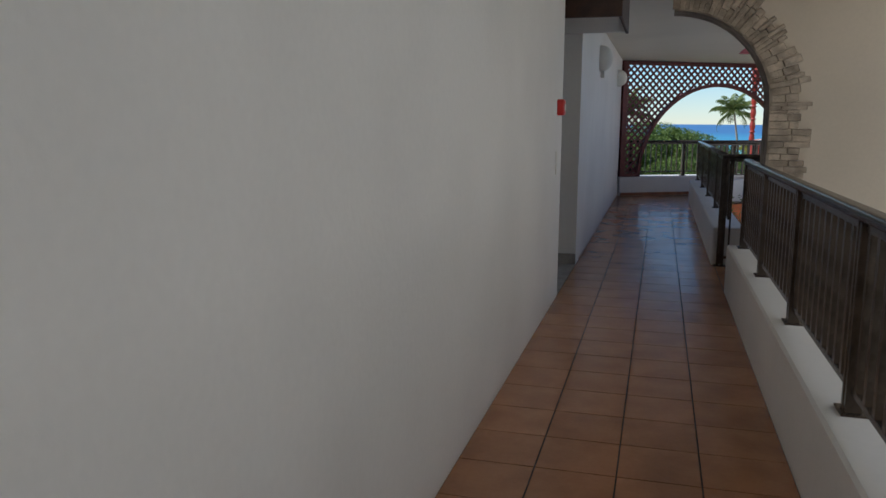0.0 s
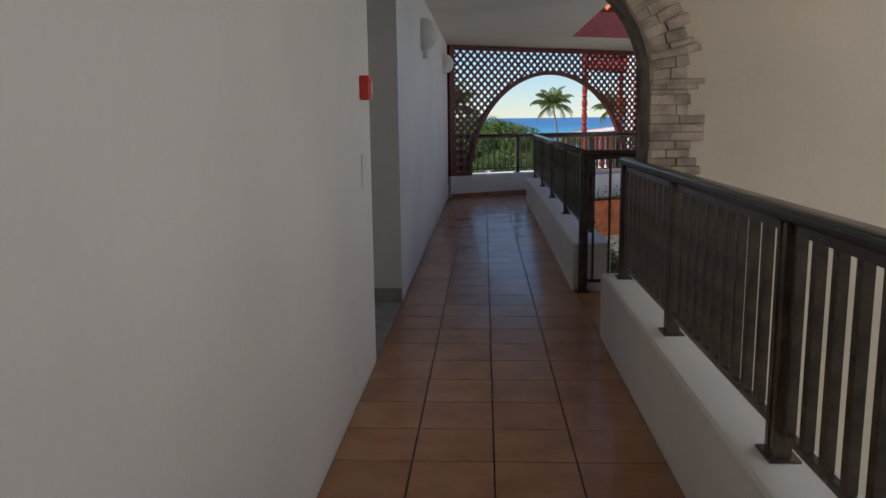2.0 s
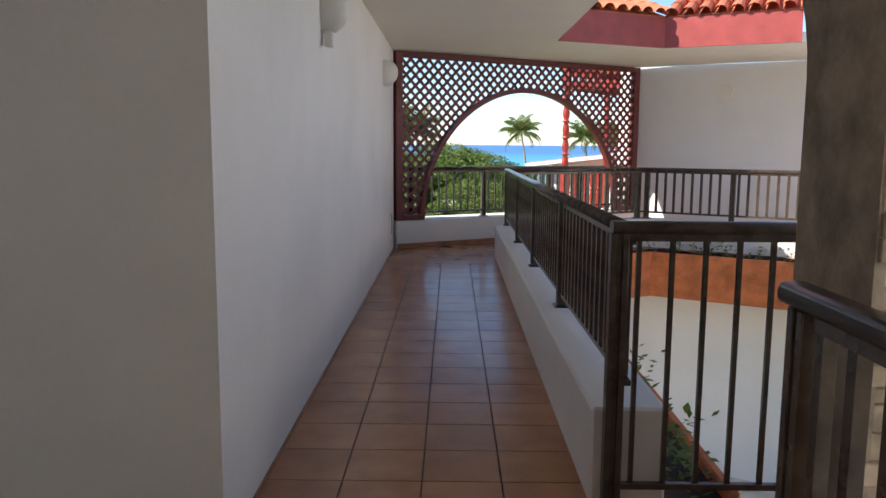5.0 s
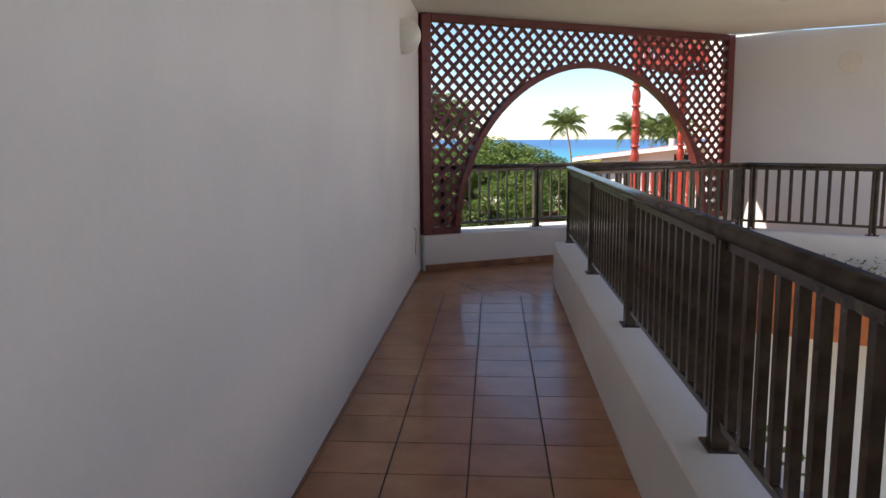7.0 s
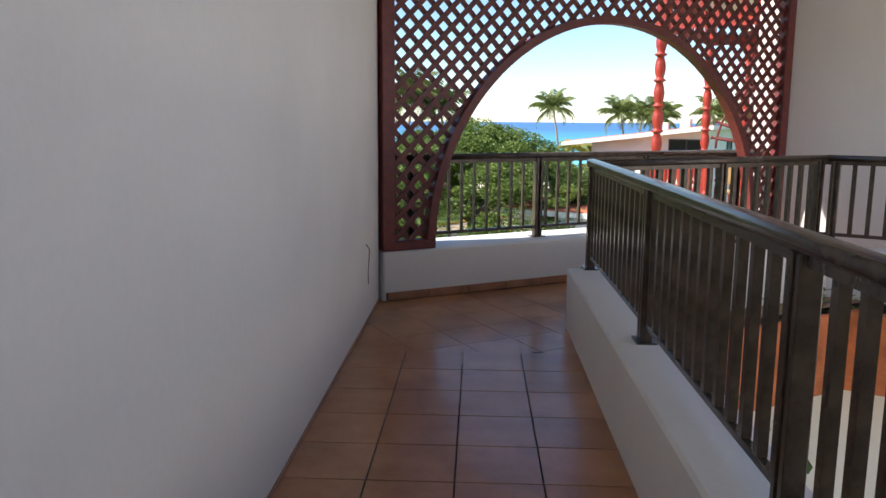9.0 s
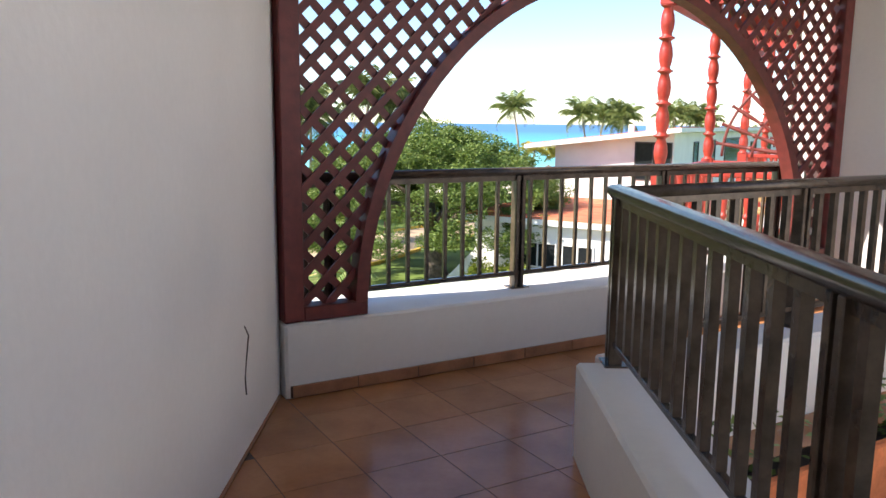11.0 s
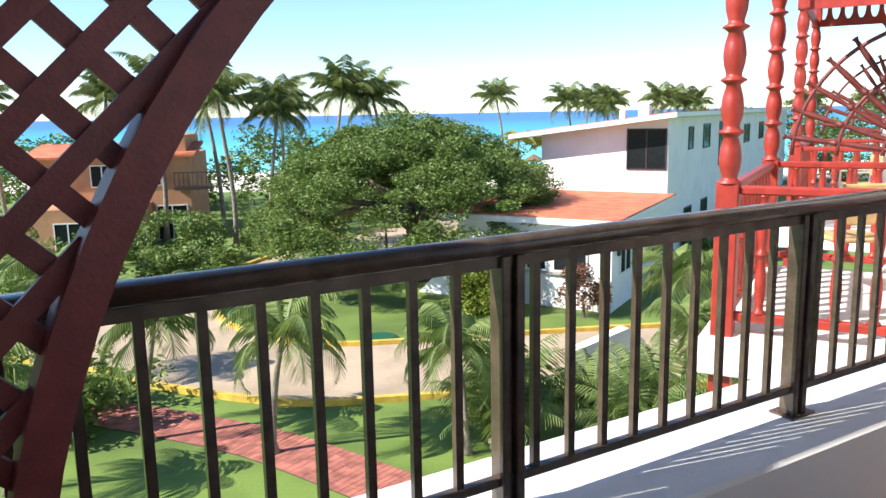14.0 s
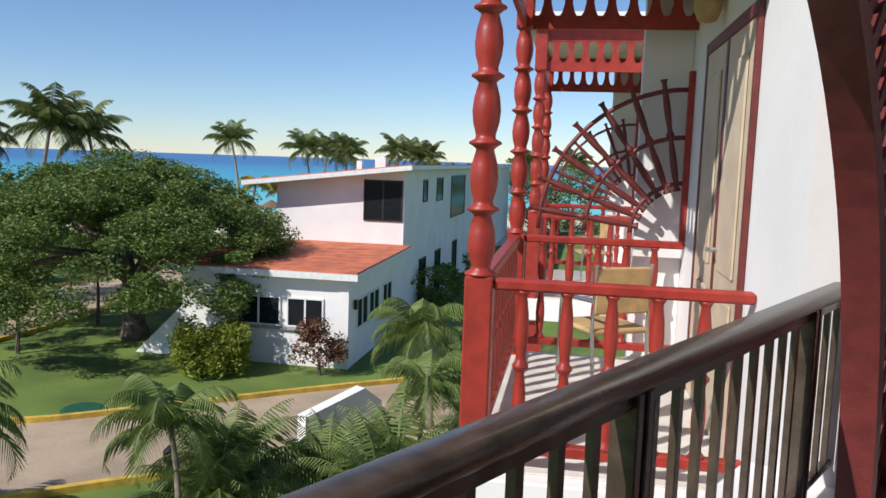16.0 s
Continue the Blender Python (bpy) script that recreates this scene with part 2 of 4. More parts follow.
# ceilings
# the part past the railing, out to x 3.2, is added to block sky light
setting(link("ceiling_corridor", B(-0.2, 3.2, -3, 7.36, 2.75, 2.9), CEIL), "cream corridor ceiling, widened over the stairwell for shade", "ceiling")
bm = B(-0.2, 2.0, 7.68, 15.2, 2.60, 2.72)
prism(bm, [(-0.2, 15.2), (2.0, 15.2), (3.42, 15.86), (3.42, 18.36), (-0.2, 16.285)], 2.60, 2.72)
prism(bm, [(3.42, 15.86), (4.85, 15.2), (7.2, 15.2), (7.2, 16.4), (3.42, 18.36)], 2.60, 2.72)
bmesh.ops.remove_doubles(bm, verts=bm.verts, dist=0.001)
setting(link("ceiling_walkway", bm, CEIL), "cream walkway ceiling around the open court", "ceiling")

setting(link("ceiling_passage", B(-2.2, -0.002, 6.6, 8.6, 2.752, 2.88), CEIL), "plain ceiling over the side passage", "ceiling")

# end wall east of the lattice, then two added walls out of view
setting(link("wall_east_end", B(0.0, 4.3, 0.0, 0.2, -0.2, 2.60, m=EAST), PLASTER), "white wall beside the lattice arch", "wall")
# these two are unseen; their height cuts sky light and bounces the sun
setting(link("wall_east", B(7.2, 7.4, 7.68, 16.4, -0.2, 2.59), PLASTER), "plain white wall added out of view east of the court", "wall")
setting(link("wall_court_south", B(5.41, 7.4, 7.37, 7.67, -3.2, 2.59), PLASTER), "plain wall added out of view to close the court", "wall")

# slabs
bm = B(-0.2, 1.62, -3, 8.8, -0.22, -0.006)
box(bm, 1.62, 2.4, 7.77, 8.8, -0.22, -0.006)
box(bm, -0.2, 1.62, 8.8, 15.5, -0.22, -0.006)
prism(bm, [(-0.2, 15.5), (1.62, 15.5), (3.45, 16.58), (3.45, 18.75), (-0.2, 16.6)], -0.22, -0.006)
prism(bm, [(3.45, 16.58), (5.28, 15.5), (7.3, 15.5), (7.3, 16.7), (3.45, 18.75)], -0.22, -0.006)
box(bm, 5.28, 7.3, 7.77, 15.5, -0.22, -0.006)
floor = setting(link("floor", bm, GROUT), "terracotta tiled walkway floor with dark joints", "floor")

# court below; its walls are white, not cream, to stand in for sunlight
bm = B(1.2, 1.4, 8.8, 15.5, -0.5, -0.22)
for y in (8.8, 12.0, 15.2):
    box(bm, 1.15, 1.4, y, y + 0.28, -3.1, -0.5)
prism(bm, [(1.4, 15.5), (1.2, 15.6), (3.45, 16.9), (5.7, 15.6), (5.5, 15.5), (3.45, 16.68)], -6.0, -0.22)
box(bm, 5.5, 5.7, 7.77, 15.5, -6.0, -0.22)
setting(link("wall_court", bm, PLASTER), "lower walls of the open court, painted white in place of sunlight", "wall")
setting(link("floor_court", B(-0.2, 5.5, -3, 16.6, -3.3, -3.1), FLOORW), "pale lower floor of the court", "floor")


# ---- plinths ----
def plinth(name, m, length, z, depth=0.25):
    bm = B(0, length, -depth / 2, depth / 2, -0.2, z, bevel=0.012, m=m)
    return setting(link(name, bm, PLASTER), "low white plastered plinth under the railing", "plinth")


plinth("plinth_stairwell", frame_at((1.48, -3.0), 90), 10.48, 0.40)
plinth("plinth_corridor", frame_at((1.475, 8.76), 90), 6.82, 0.385, 0.30)
run = (Vector(BEND) - Vector(CORNER)).length
ang = math.degrees(math.atan2(BEND[1] - CORNER[1], BEND[0] - CORNER[0]))
plinth("plinth_court", frame_at(CORNER, ang), run, 0.385)
plinth("plinth_court_east", frame_at(BEND, -ang), run, 0.385)
plinth("plinth_east", frame_at((5.42, 15.58), -90), 7.8, 0.385)
setting(link("sill", B(0.0, 4.25, -0.085, 0.42, -0.22, 0.365, bevel=0.012, m=LAT), PLASTER), "low white wall under the lattice arch", "wall")
skirt = setting(link("baseboard", B(0.02, 4.2, -0.091, -0.0855, 0.0, 0.058, m=LAT), GROUT), "terracotta tile skirting below the lattice arch", "baseboard")
for i in range(12):
    part("skirting_tile", B(0.03 + i * 0.345, 0.37 + i * 0.345, -0.101, -0.091, 0.0, 0.06, bevel=0.003, m=LAT), SKIRT, skirt)
skirt2 = setting(link("baseboard_corridor", B(0.0, 0.008, 8.7, 16.2, 0.0, 0.012), SKIRT), "thin terracotta strip along the wall foot", "baseboard")


# ---- railings ----
def railing(name, m, length, z0, top, posts, label, step=0.12, half=0.016, deep=0.014):
    """Bronze railing along local x: handrail, lower rail, posts and flat bars."""
    e = thing(name, label, "railing", "walkway railings", m)
    bm, rings = bmesh.new(), []
    for x in (-0.03, length + 0.03):
        rings.append([bm.verts.new((x, 0.034 * math.copysign(abs(math.cos(a)) ** 0.6, math.cos(a)), top - 0.024 + 0.024 * math.copysign(abs(math.sin(a)) ** 0.7, math.sin(a)))) for a in [2 * math.pi * j / 16 + 0.02 for j in range(16)]])
    for j in range(16):
        bm.faces.new((rings[0][j], rings[0][(j + 1) % 16], rings[1][(j + 1) % 16], rings[1][j])).smooth = True
    bm.faces.new(rings[0][::-1])
    bm.faces.new(rings[1])
    part("handrail", bm, BRONZE, e)
    part("under_rail", B(0, length, -0.014, 0.014, top - 0.075, top - 0.046), BRONZE, e)
    part("lower_rail", B(0, length, -0.014, 0.014, z0 + 0.075, z0 + 0.10, bevel=0.003), BRONZE, e)
    post = None
    for p in posts:
        if post is None:
            bm = B(-0.034, -0.009, -0.028, 0.028, z0, top - 0.045, bevel=0.003)
            box(bm, 0.009, 0.034, -0.028, 0.028, z0, top - 0.045, bevel=0.003)
            box(bm, -0.009, 0.009, -0.008, 0.008, z0 + 0.02, top - 0.05)
            ob = post = part("post", bm, BRONZE, e)
            plate = part("foot_plate", B(-0.06, 0.06, -0.045, 0.045, z0, z0 + 0.008), BRONZE, post)
        else:
            ob = new("post", post.data)
            ob.parent = e
            q = new("foot_plate", plate.data)
            q.parent = ob
        ob.location.x = p
    bar, x = None, step * 0.6
    while x < length - 0.03:
        if min(abs(x - p) for p in posts) > 0.06:
            if bar is None:
                bar = part("bar", B(-half, half, -deep, deep, z0 + 0.10, top - 0.075), BRONZE, e)
                ob = bar
            else:
                ob = new("bar", bar.data)
                ob.parent = e
            ob.location.x = x
        x += step
    return e


railing("stairwell_railing", frame_at((1.47, -2.9), 90), 10.27, 0.40, 1.13, [0.05, 1.5, 2.8, 4.1, 5.4, 6.4, 7.7, 9.0, 10.23], "dark bronze metal railing on a white plinth")
railing("corridor_railing", frame_at((1.47, 8.8), 90), 6.82, 0.385, 1.095, [1.87, 3.49, 5.07, 6.76], "dark bronze metal railing along the corridor plinth")
railing("gate_railing", frame_at((1.40, 8.72), 0), 1.0, 0.0, 1.12, [0.0, 0.95], "dark bronze railing across the end of the plinth", step=0.125, half=0.009, deep=0.009)
railing("court_railing", frame_at((CORNER[0], CORNER[1] + 0.02), ang), run, 0.385, 1.09, [1.15, 2.2], "dark bronze railing facing the open court")
railing("court_railing", frame_at(BEND, -ang), run, 0.385, 1.09, [0.06, 1.2, 2.2], "dark bronze railing facing the open court")
railing("arch_railing", LAT @ Matrix.Translation((0, 0.13, 0)), 4.2, 0.365, 1.075, [0.31, 1.50, 2.66, 3.82], "dark bronze railing on the sill of the lattice arch", step=0.1165, half=0.0105, deep=0.009)


# ---- lattice arch ----
panel = thing("lattice_arch", "dark maroon wooden lattice screen with a wide arched opening", "lattice screen", at=LAT @ Matrix.Translation((0, -0.022, 0)))
W, Z0, Z1, CX, EA, EB = 4.24, 0.37, 2.595, 2.125, 1.69, 1.76
for nm, a in (("stile", (0.0, 0.10, -0.06, 0.05, Z0, Z1)), ("stile", (W - 0.10, W, -0.06, 0.05, Z0, Z1)), ("top_rail", (0.10, W - 0.10, -0.06, 0.05, Z1 - 0.075, Z1)),
              ("foot_rail", (0.10, CX - EA, -0.06, 0.05, Z0, Z0 + 0.07)), ("foot_rail", (CX + EA, W - 0.10, -0.06, 0.05, Z0, Z0 + 0.07))):
    part(nm, B(*a, bevel=0.005), MAROON, panel)
bm = bmesh.new()
prev = None
for i in range(49):
    a = math.pi * i / 48
    ring = [bm.verts.new((CX - (EA + o) * math.cos(a), y, Z0 + (EB + o) * math.sin(a))) for o, y in ((0, -0.055), (0, 0.04), (0.065, 0.04), (0.065, -0.055))]
    if prev:
        for j in range(4):
            bm.faces.new((prev[j], prev[(j + 1) % 4], ring[(j + 1) % 4], ring[j]))
    else:
        bm.faces.new(ring)
    prev = ring
bm.faces.new(prev[::-1])
part("arch_rim", bm, MAROON, panel)


def free(s, z):
    return 0.08 < s < W - 0.08 and Z0 + 0.05 < z < Z1 - 0.06 and (((s - CX) / (EA + 0.05)) ** 2 + ((z - Z0) / (EB + 0.05)) ** 2 > 1)


for sign, y in ((1, -0.012), (-1, 0.004)):
    c = -3.0
    while c < 7.0:
        start, last = None, None
        for k in range(0, 460):
            z = Z0 + k * 0.005
            s = c + sign * (z - Z0)
            if free(s, z):
                start = start or (s, z)
                last = (s, z)
            if (not free(s, z) or k == 459) and start:
                L = math.dist(start, last)
                if L > 0.03:
                    m = Matrix.Translation(((start[0] + last[0]) / 2, y, (start[1] + last[1]) / 2)) @ Matrix.Rotation(-sign * radians(45), 4, "Y")
                    part("slat", B(-L / 2, L / 2, -0.008, 0.008, -0.019, 0.019, m=m), MAROON, panel)
                start = None
        c += 0.138

# ---- stone arch trim ----
rng = random.Random(5)
bm = bmesh.new()
prev = None
path = [(1.62, z) for z in (0.0, 0.5, 1.0)] + [(0.83 + 0.79 * math.cos(radians(a)), 1.55 + 0.79 * math.sin(radians(a))) for a in range(0, 91, 5)]
for x, z in path:
    r = Vector((x - 0.83, 0, max(0, z - 1.55))).normalized()
    ring = [bm.verts.new((x - r.x * 0.025 + r.x * o, y, z - r.z * 0.025 + r.z * o)) for o, y in ((0, 7.34), (0, 7.69), (0.023, 7.69), (0.023, 7.34))]
    if prev:
        for j in range(4):
            bm.faces.new((prev[j], prev[(j + 1) % 4], ring[(j + 1) % 4], ring[j]))
    prev = ring
lining = part("arch_lining", bm, STONEBACK, wall_arch, "grey-brown stone lining of the arch")
z = -0.4
while z < 1.55:
    h = rng.choice((0.028, 0.035, 0.05, 0.06))
    w, split = 0.2 + rng.random() * 0.13, rng.random()
    x = 1.60
    cut = 1.60 + w * (0.3 + 0.5 * split)
    for x0, x1 in ((x, cut), (cut, 1.60 + w)):
        d = 0.018 + rng.random() * 0.03
        part("stone", B(x0, x1 - 0.003, 7.37 - d, 7.369, z, z + h - 0.003, bevel=0.003), STONE, wall_arch)
    z += h
a = 0.0
while a < 89:
    da = rng.choice((2.2, 3.0, 4.0))
    w = 0.2 + rng.random() * 0.12
    cut = w * (0.35 + 0.4 * rng.random())
    m = Matrix.Translation((0.83, 0, 1.55)) @ Matrix.Rotation(-radians(a + da / 2), 4, "Y")
    hh = 0.88 * math.radians(da) / 2 - 0.0015
    for r0, r1 in ((0.775, 0.775 + cut), (0.778 + cut, 0.775 + w)):
        d = 0.018 + rng.random() * 0.03
        part("stone", B(r0, r1, 7.37 - d, 7.369, -hh, hh, bevel=0.003, m=m), STONE, wall_arch)
    a += da

# ---- canopy over the side passage ----
can = thing("passage_canopy", "white plastered canopy with dark brown timber edges over a side passage", "canopy")
part("soffit", B(-1.9, 0.40, 7.12, 8.35, 2.262, 2.32), PLASTER, can)
part("front_board", B(-1.9, 0.43, 7.07, 7.118, 2.25, 2.74, bevel=0.004), DARKWOOD, can)
part("side_board", B(0.402, 0.43, 7.12, 8.35, 2.25, 2.55, bevel=0.004), DARKWOOD, can)
for i in range(3):
    m = Matrix.Translation((0.08 + i * 0.13, 7.066, 2.50)) @ Matrix.Rotation(radians(90), 4, "X") @ Matrix.Diagonal((1, 1.4, 1, 1))
    part("oval_inlay", lathe(bmesh.new(), [(0.035, 0), (0.035, 0.004)], m, 16), PLASTER, can)

# ---- wall fixtures ----
al = thing("fire_alarm_box", "red plastic fire alarm call point on the wall", "fire alarm")
part("housing", B(0.0, 0.05, 6.57, 6.68, 1.47, 1.59, bevel=0.006), RED, al)
part("face_plate", B(0.05, 0.054, 6.585, 6.665, 1.485, 1.575), RED, al)
part("press_window", B(0.054, 0.057, 6.605, 6.65, 1.505, 1.555), WHITEPL, al)
cv = thing("cable_cover", "white flat cover plate on the wall", "cover plate")
part("plate", B(0.0, 0.008, 6.56, 6.62, 1.02, 1.2, bevel=0.003), WHITEPL, cv)


def wall_lamp(y, z0, z1):
    e = thing("wall_lamp", "oval white plastic wall lamp", "wall lamp", "corridor wall lamps")
    part("back_plate", B(0.0, 0.02, y - 0.06, y + 0.06, z0 + 0.02, z1 - 0.02, bevel=0.008), WHITEPL, e)
    bm = bmesh.new()
    bmesh.ops.create_uvsphere(bm, u_segments=20, v_segments=12, radius=1, matrix=Matrix.LocRotScale((0.025, y, (z0 + z1) / 2), None, (0.14, 0.11, (z1 - z0) / 2)))
    part("shade", bm, WHITEPL, e, smooth=True)
    return e


one = wall_lamp(10.6, 2.04, 2.36)
bm = B(0.02, 0.07, 10.51, 10.59, 1.96, 2.05, bevel=0.006)
part("socket", bm, WHITEPL, one)
wall_lamp(14.75, 2.04, 2.33)
wire = thing("loose_wire", "short dark wire hanging loose from the white wall", "wire")
bm = tube(bmesh.new(), [(0.0, 15.58, 0.52), (0.03, 15.52, 0.50), (0.035, 15.46, 0.43), (0.03, 15.45, 0.35), (0.03, 15.46, 0.28)], [0.003] * 5, 6)
part("cable", bm, DARKWOOD, wire)

disc = thing("round_cover", "round off-white cover plate on the white end wall", "cover plate", at=EAST @ Matrix.Translation((1.34, 0, 2.2)) @ Matrix.Rotation(radians(90), 4, "X"))
part("plate", lathe(bmesh.new(), [(0.125, 0.0), (0.125, 0.008), (0.115, 0.014), (0.01, 0.016)], Matrix(), 24), CEIL, disc)

# ---- court roof edge and planters ----
for p, q in (((2.0, 15.2), (3.42, 15.86)), ((3.42, 15.86), (4.85, 15.2))):
    L = math.dist(p, q)
    m = frame_at(p, math.degrees(math.atan2(q[1] - p[1], q[0] - p[0])))
    rf = thing("court_roof", "red clay tile roof edge with a red painted fascia", "roof", "court roofs", m)
    part("fascia", B(0.01, L - 0.01, 0.0, 0.04, 2.725, 2.97), FASCIA, rf)
    part("gutter_board", B(0, L, -0.03, 0.0, 2.60, 2.96), FASCIA, rf)
    for k in range(int(L / 0.19) + 1):
        for r in range(4):
            x = 0.09 + k * 0.19
            mm = Matrix.Translation((x, -0.08 + r * 0.36, 2.99 + r * 0.13)) @ Matrix.Rotation(radians(-70), 4, "X")
            bm = bmesh.new()
            rings = [[bm.verts.new(mm @ Vector((rad * math.cos(t), -rad * math.sin(t), h))) for t in [math.pi * j / 6 for j in range(7)]] for rad, h in ((0.085, 0), (0.075, 0.42))]
            for j in range(6):
                bm.faces.new((rings[0][j], rings[0][j + 1], rings[1][j + 1], rings[1][j]))
            part("roof_tile", bm, ROOFRED, rf)
    part("roof_bed", B(0, L, 0.0, 1.6, -0.02, 0.02, m=Matrix.Translation((0, 0.0, 2.97)) @ Matrix.Rotation(radians(20), 4, "X")), ROOFRED, rf)


def sprigs(count, length, seed, width=0.25):
    """Small creeping plants along a trough."""
    r = random.Random(seed)
    vs, fs = [], []
    for _ in range(count):
        p = Vector((r.uniform(0.05, length - 0.05), r.uniform(-width / 2, width / 2), 0))
        lean = Vector((r.uniform(-0.5, 0.5), r.uniform(-0.5, 0.5), 1)).normalized()
        for k in range(9):
            c = p + lean * (0.03 * k * r.uniform(0.5, 1.3))
            d = Vector((r.uniform(-1, 1), r.uniform(-1, 1), r.uniform(-0.2, 0.8))).normalized() * r.uniform(0.03, 0.07)
            s = d.cross(Vector((0, 0, 1))) * 0.35
            i = len(vs)
            vs += [c, c + d * 0.5 + s, c + d, c + d * 0.5 - s]
            fs.append((i, i + 1, i + 2, i + 3))
    me = bpy.data.meshes.new("leaves")
    me.from_pydata(vs, [], fs)
    me.materials.append(LEAF)
    return me


for i, (p, an, L) in enumerate((((1.78, 8.9), 90, 6.5), ((1.66, 15.35), ang, 2.1), ((3.45, 16.42), -ang, 2.1))):
    m = frame_at(p, an)
    e = thing("planter_trough", "orange rendered planter trough with creeping green plants", "planter", "court planters", m)
    part("front", B(0, L, -0.20, -0.15, -0.62, -0.02, bevel=0.01), ORANGE, e)
    part("base", B(0, L, -0.15, 0.17, -0.62, -0.3), ORANGE, e)
    part("soil", B(0, L, -0.15, 0.17, -0.3, -0.08), SOIL, e)
    lv = new("greenery", sprigs(int(L * 26), L, 11 + i))
    lv.parent, lv.location = e, (0, 0, -0.08)
    lv["kind"] = "stuff"


# ---- red balconies on the facade ----
BAL = frame_at((2.77, 19.62), 60)       # local x along the facade, local -y towards it
DEPTH = 1.15


def valance(length, m, e):
    """A fretwork board: rails with pear-shaped gaps between the teeth."""
    part("valance_rail", B(0, length, -0.012, 0.012, 2.64, 2.76, m=m), REDWOOD, e)
    part("valance_rail", B(0, length, -0.014, 0.014, 2.35, 2.44, m=m), REDWOOD, e)
    k, step = max(2, round(length / 0.15)), None
    step = length / k
    for i in range(k + 1):
        bm = bmesh.new()
        hw = [0.062, 0.036, 0.026, 0.028, 0.040, 0.062]
        zs = [2.66, 2.62, 2.57, 2.52, 2.47, 2.43]
        rows = [[bm.verts.new(m @ Vector((min(length, max(0, i * step + sx * w)), y, z))) for sx, y in ((-1, -0.008), (1, -0.008), (1, 0.008), (-1, 0.008))] for w, z in zip(hw, zs)]
        for a, b in zip(rows, rows[1:]):
            for j in range(4):
                bm.faces.new((a[j], a[(j + 1) % 4], b[(j + 1) % 4], b[j]))
        part("valance_tooth", bm, REDWOOD, e)


def balusters(length, m, e, z0, z1, r=0.031, step=0.19):
    k = max(2, round(length / step))
    first = None
    for i in range(1, k):
        if first is None:
            first = part("baluster", lathe(bmesh.new(), turned(r, z0, z1, 2), Matrix(), 8), REDWOOD, e, smooth=True)
            ob = first
        else:
            ob = new("baluster", first.data)
            ob.parent = e
        ob.matrix_basis = m @ Matrix.Translation((i * length / k, 0, 0))


def side_frame(x):
    """Local x from the outer edge towards the facade, at that distance along it."""
    return Matrix.Translation((x, 0, 0)) @ Matrix.Rotation(radians(-90), 4, "Z")


def balcony(at, wheel):
    e = thing("balcony", "red painted turned-wood balcony with fretwork valance on a white slab", "balcony", "facade balconies", at)
    L = 2.15
    part("slab", B(-0.12, L + 0.12, -DEPTH, 0.12, -0.16, 0.06, bevel=0.008), PLASTER, e)
    part("floor_tiles", B(-0.02, L + 0.02, -DEPTH, 0.05, 0.062, 0.07), FLOORW, e)
    for x in (0, L):
        part("post_block", B(x - 0.062, x + 0.062, -0.062, 0.062, 0.05, 0.94, bevel=0.008), REDWOOD, e)
        part("spindle", lathe(bmesh.new(), turned(0.062, 0.94, 2.36, 5), Matrix.Translation((x, 0, 0)), 16), REDWOOD, e, smooth=True)
        part("post_head", B(x - 0.06, x + 0.06, -0.06, 0.06, 2.36, 2.77, bevel=0.006), REDWOOD, e)
    for m, n in ((Matrix(), L), (side_frame(0), DEPTH), (side_frame(L), DEPTH)):
        part("top_rail", B(0.06, n, -0.035, 0.035, 0.88, 0.93, bevel=0.01, m=m), REDWOOD, e)
        part("bottom_rail", B(0.06, n, -0.03, 0.03, 0.15, 0.20, bevel=0.006, m=m), REDWOOD, e)
        balusters(n, m, e, 0.20, 0.88)
        valance(n, m, e)
    part("roof_slab", B(-0.12, L + 0.12, -DEPTH, 0.14, 2.775, 2.91), PLASTER, e)
    if wheel:
        m = side_frame(L) @ Matrix.Translation((DEPTH - 0.02, 0, 0.98))
        wh = part("wheel_divider", B(-0.02, 0.02, -0.02, 0.02, -0.05, 1.1, m=m), REDWOOD, e, "quarter wagon wheel of turned red wood, rims and spokes darkened for shade")
        # rims and spokes in the darker maroon: the wheel's shade put into its colour
        for rad in (0.35, 0.66, 0.98):
            pts = [m @ Vector((-rad * math.cos(radians(a)), 0, rad * math.sin(radians(a)))) for a in range(0, 91, 6)]
            part("rim", tube(bmesh.new(), pts, [0.016] * len(pts), 8), MAROON, wh, smooth=True)
        for a in range(8, 90, 12):
            mm = m @ Matrix.Rotation(-radians(90 - a), 4, "Y")
            part("spoke", lathe(bmesh.new(), turned(0.024, 0.3, 1.06, 2), mm, 8), MAROON, wh, smooth=True)
    return e


first_balcony = balcony(BAL, True)
copy_thing(first_balcony, BAL @ Matrix.Translation((4.6, 0, 0)))

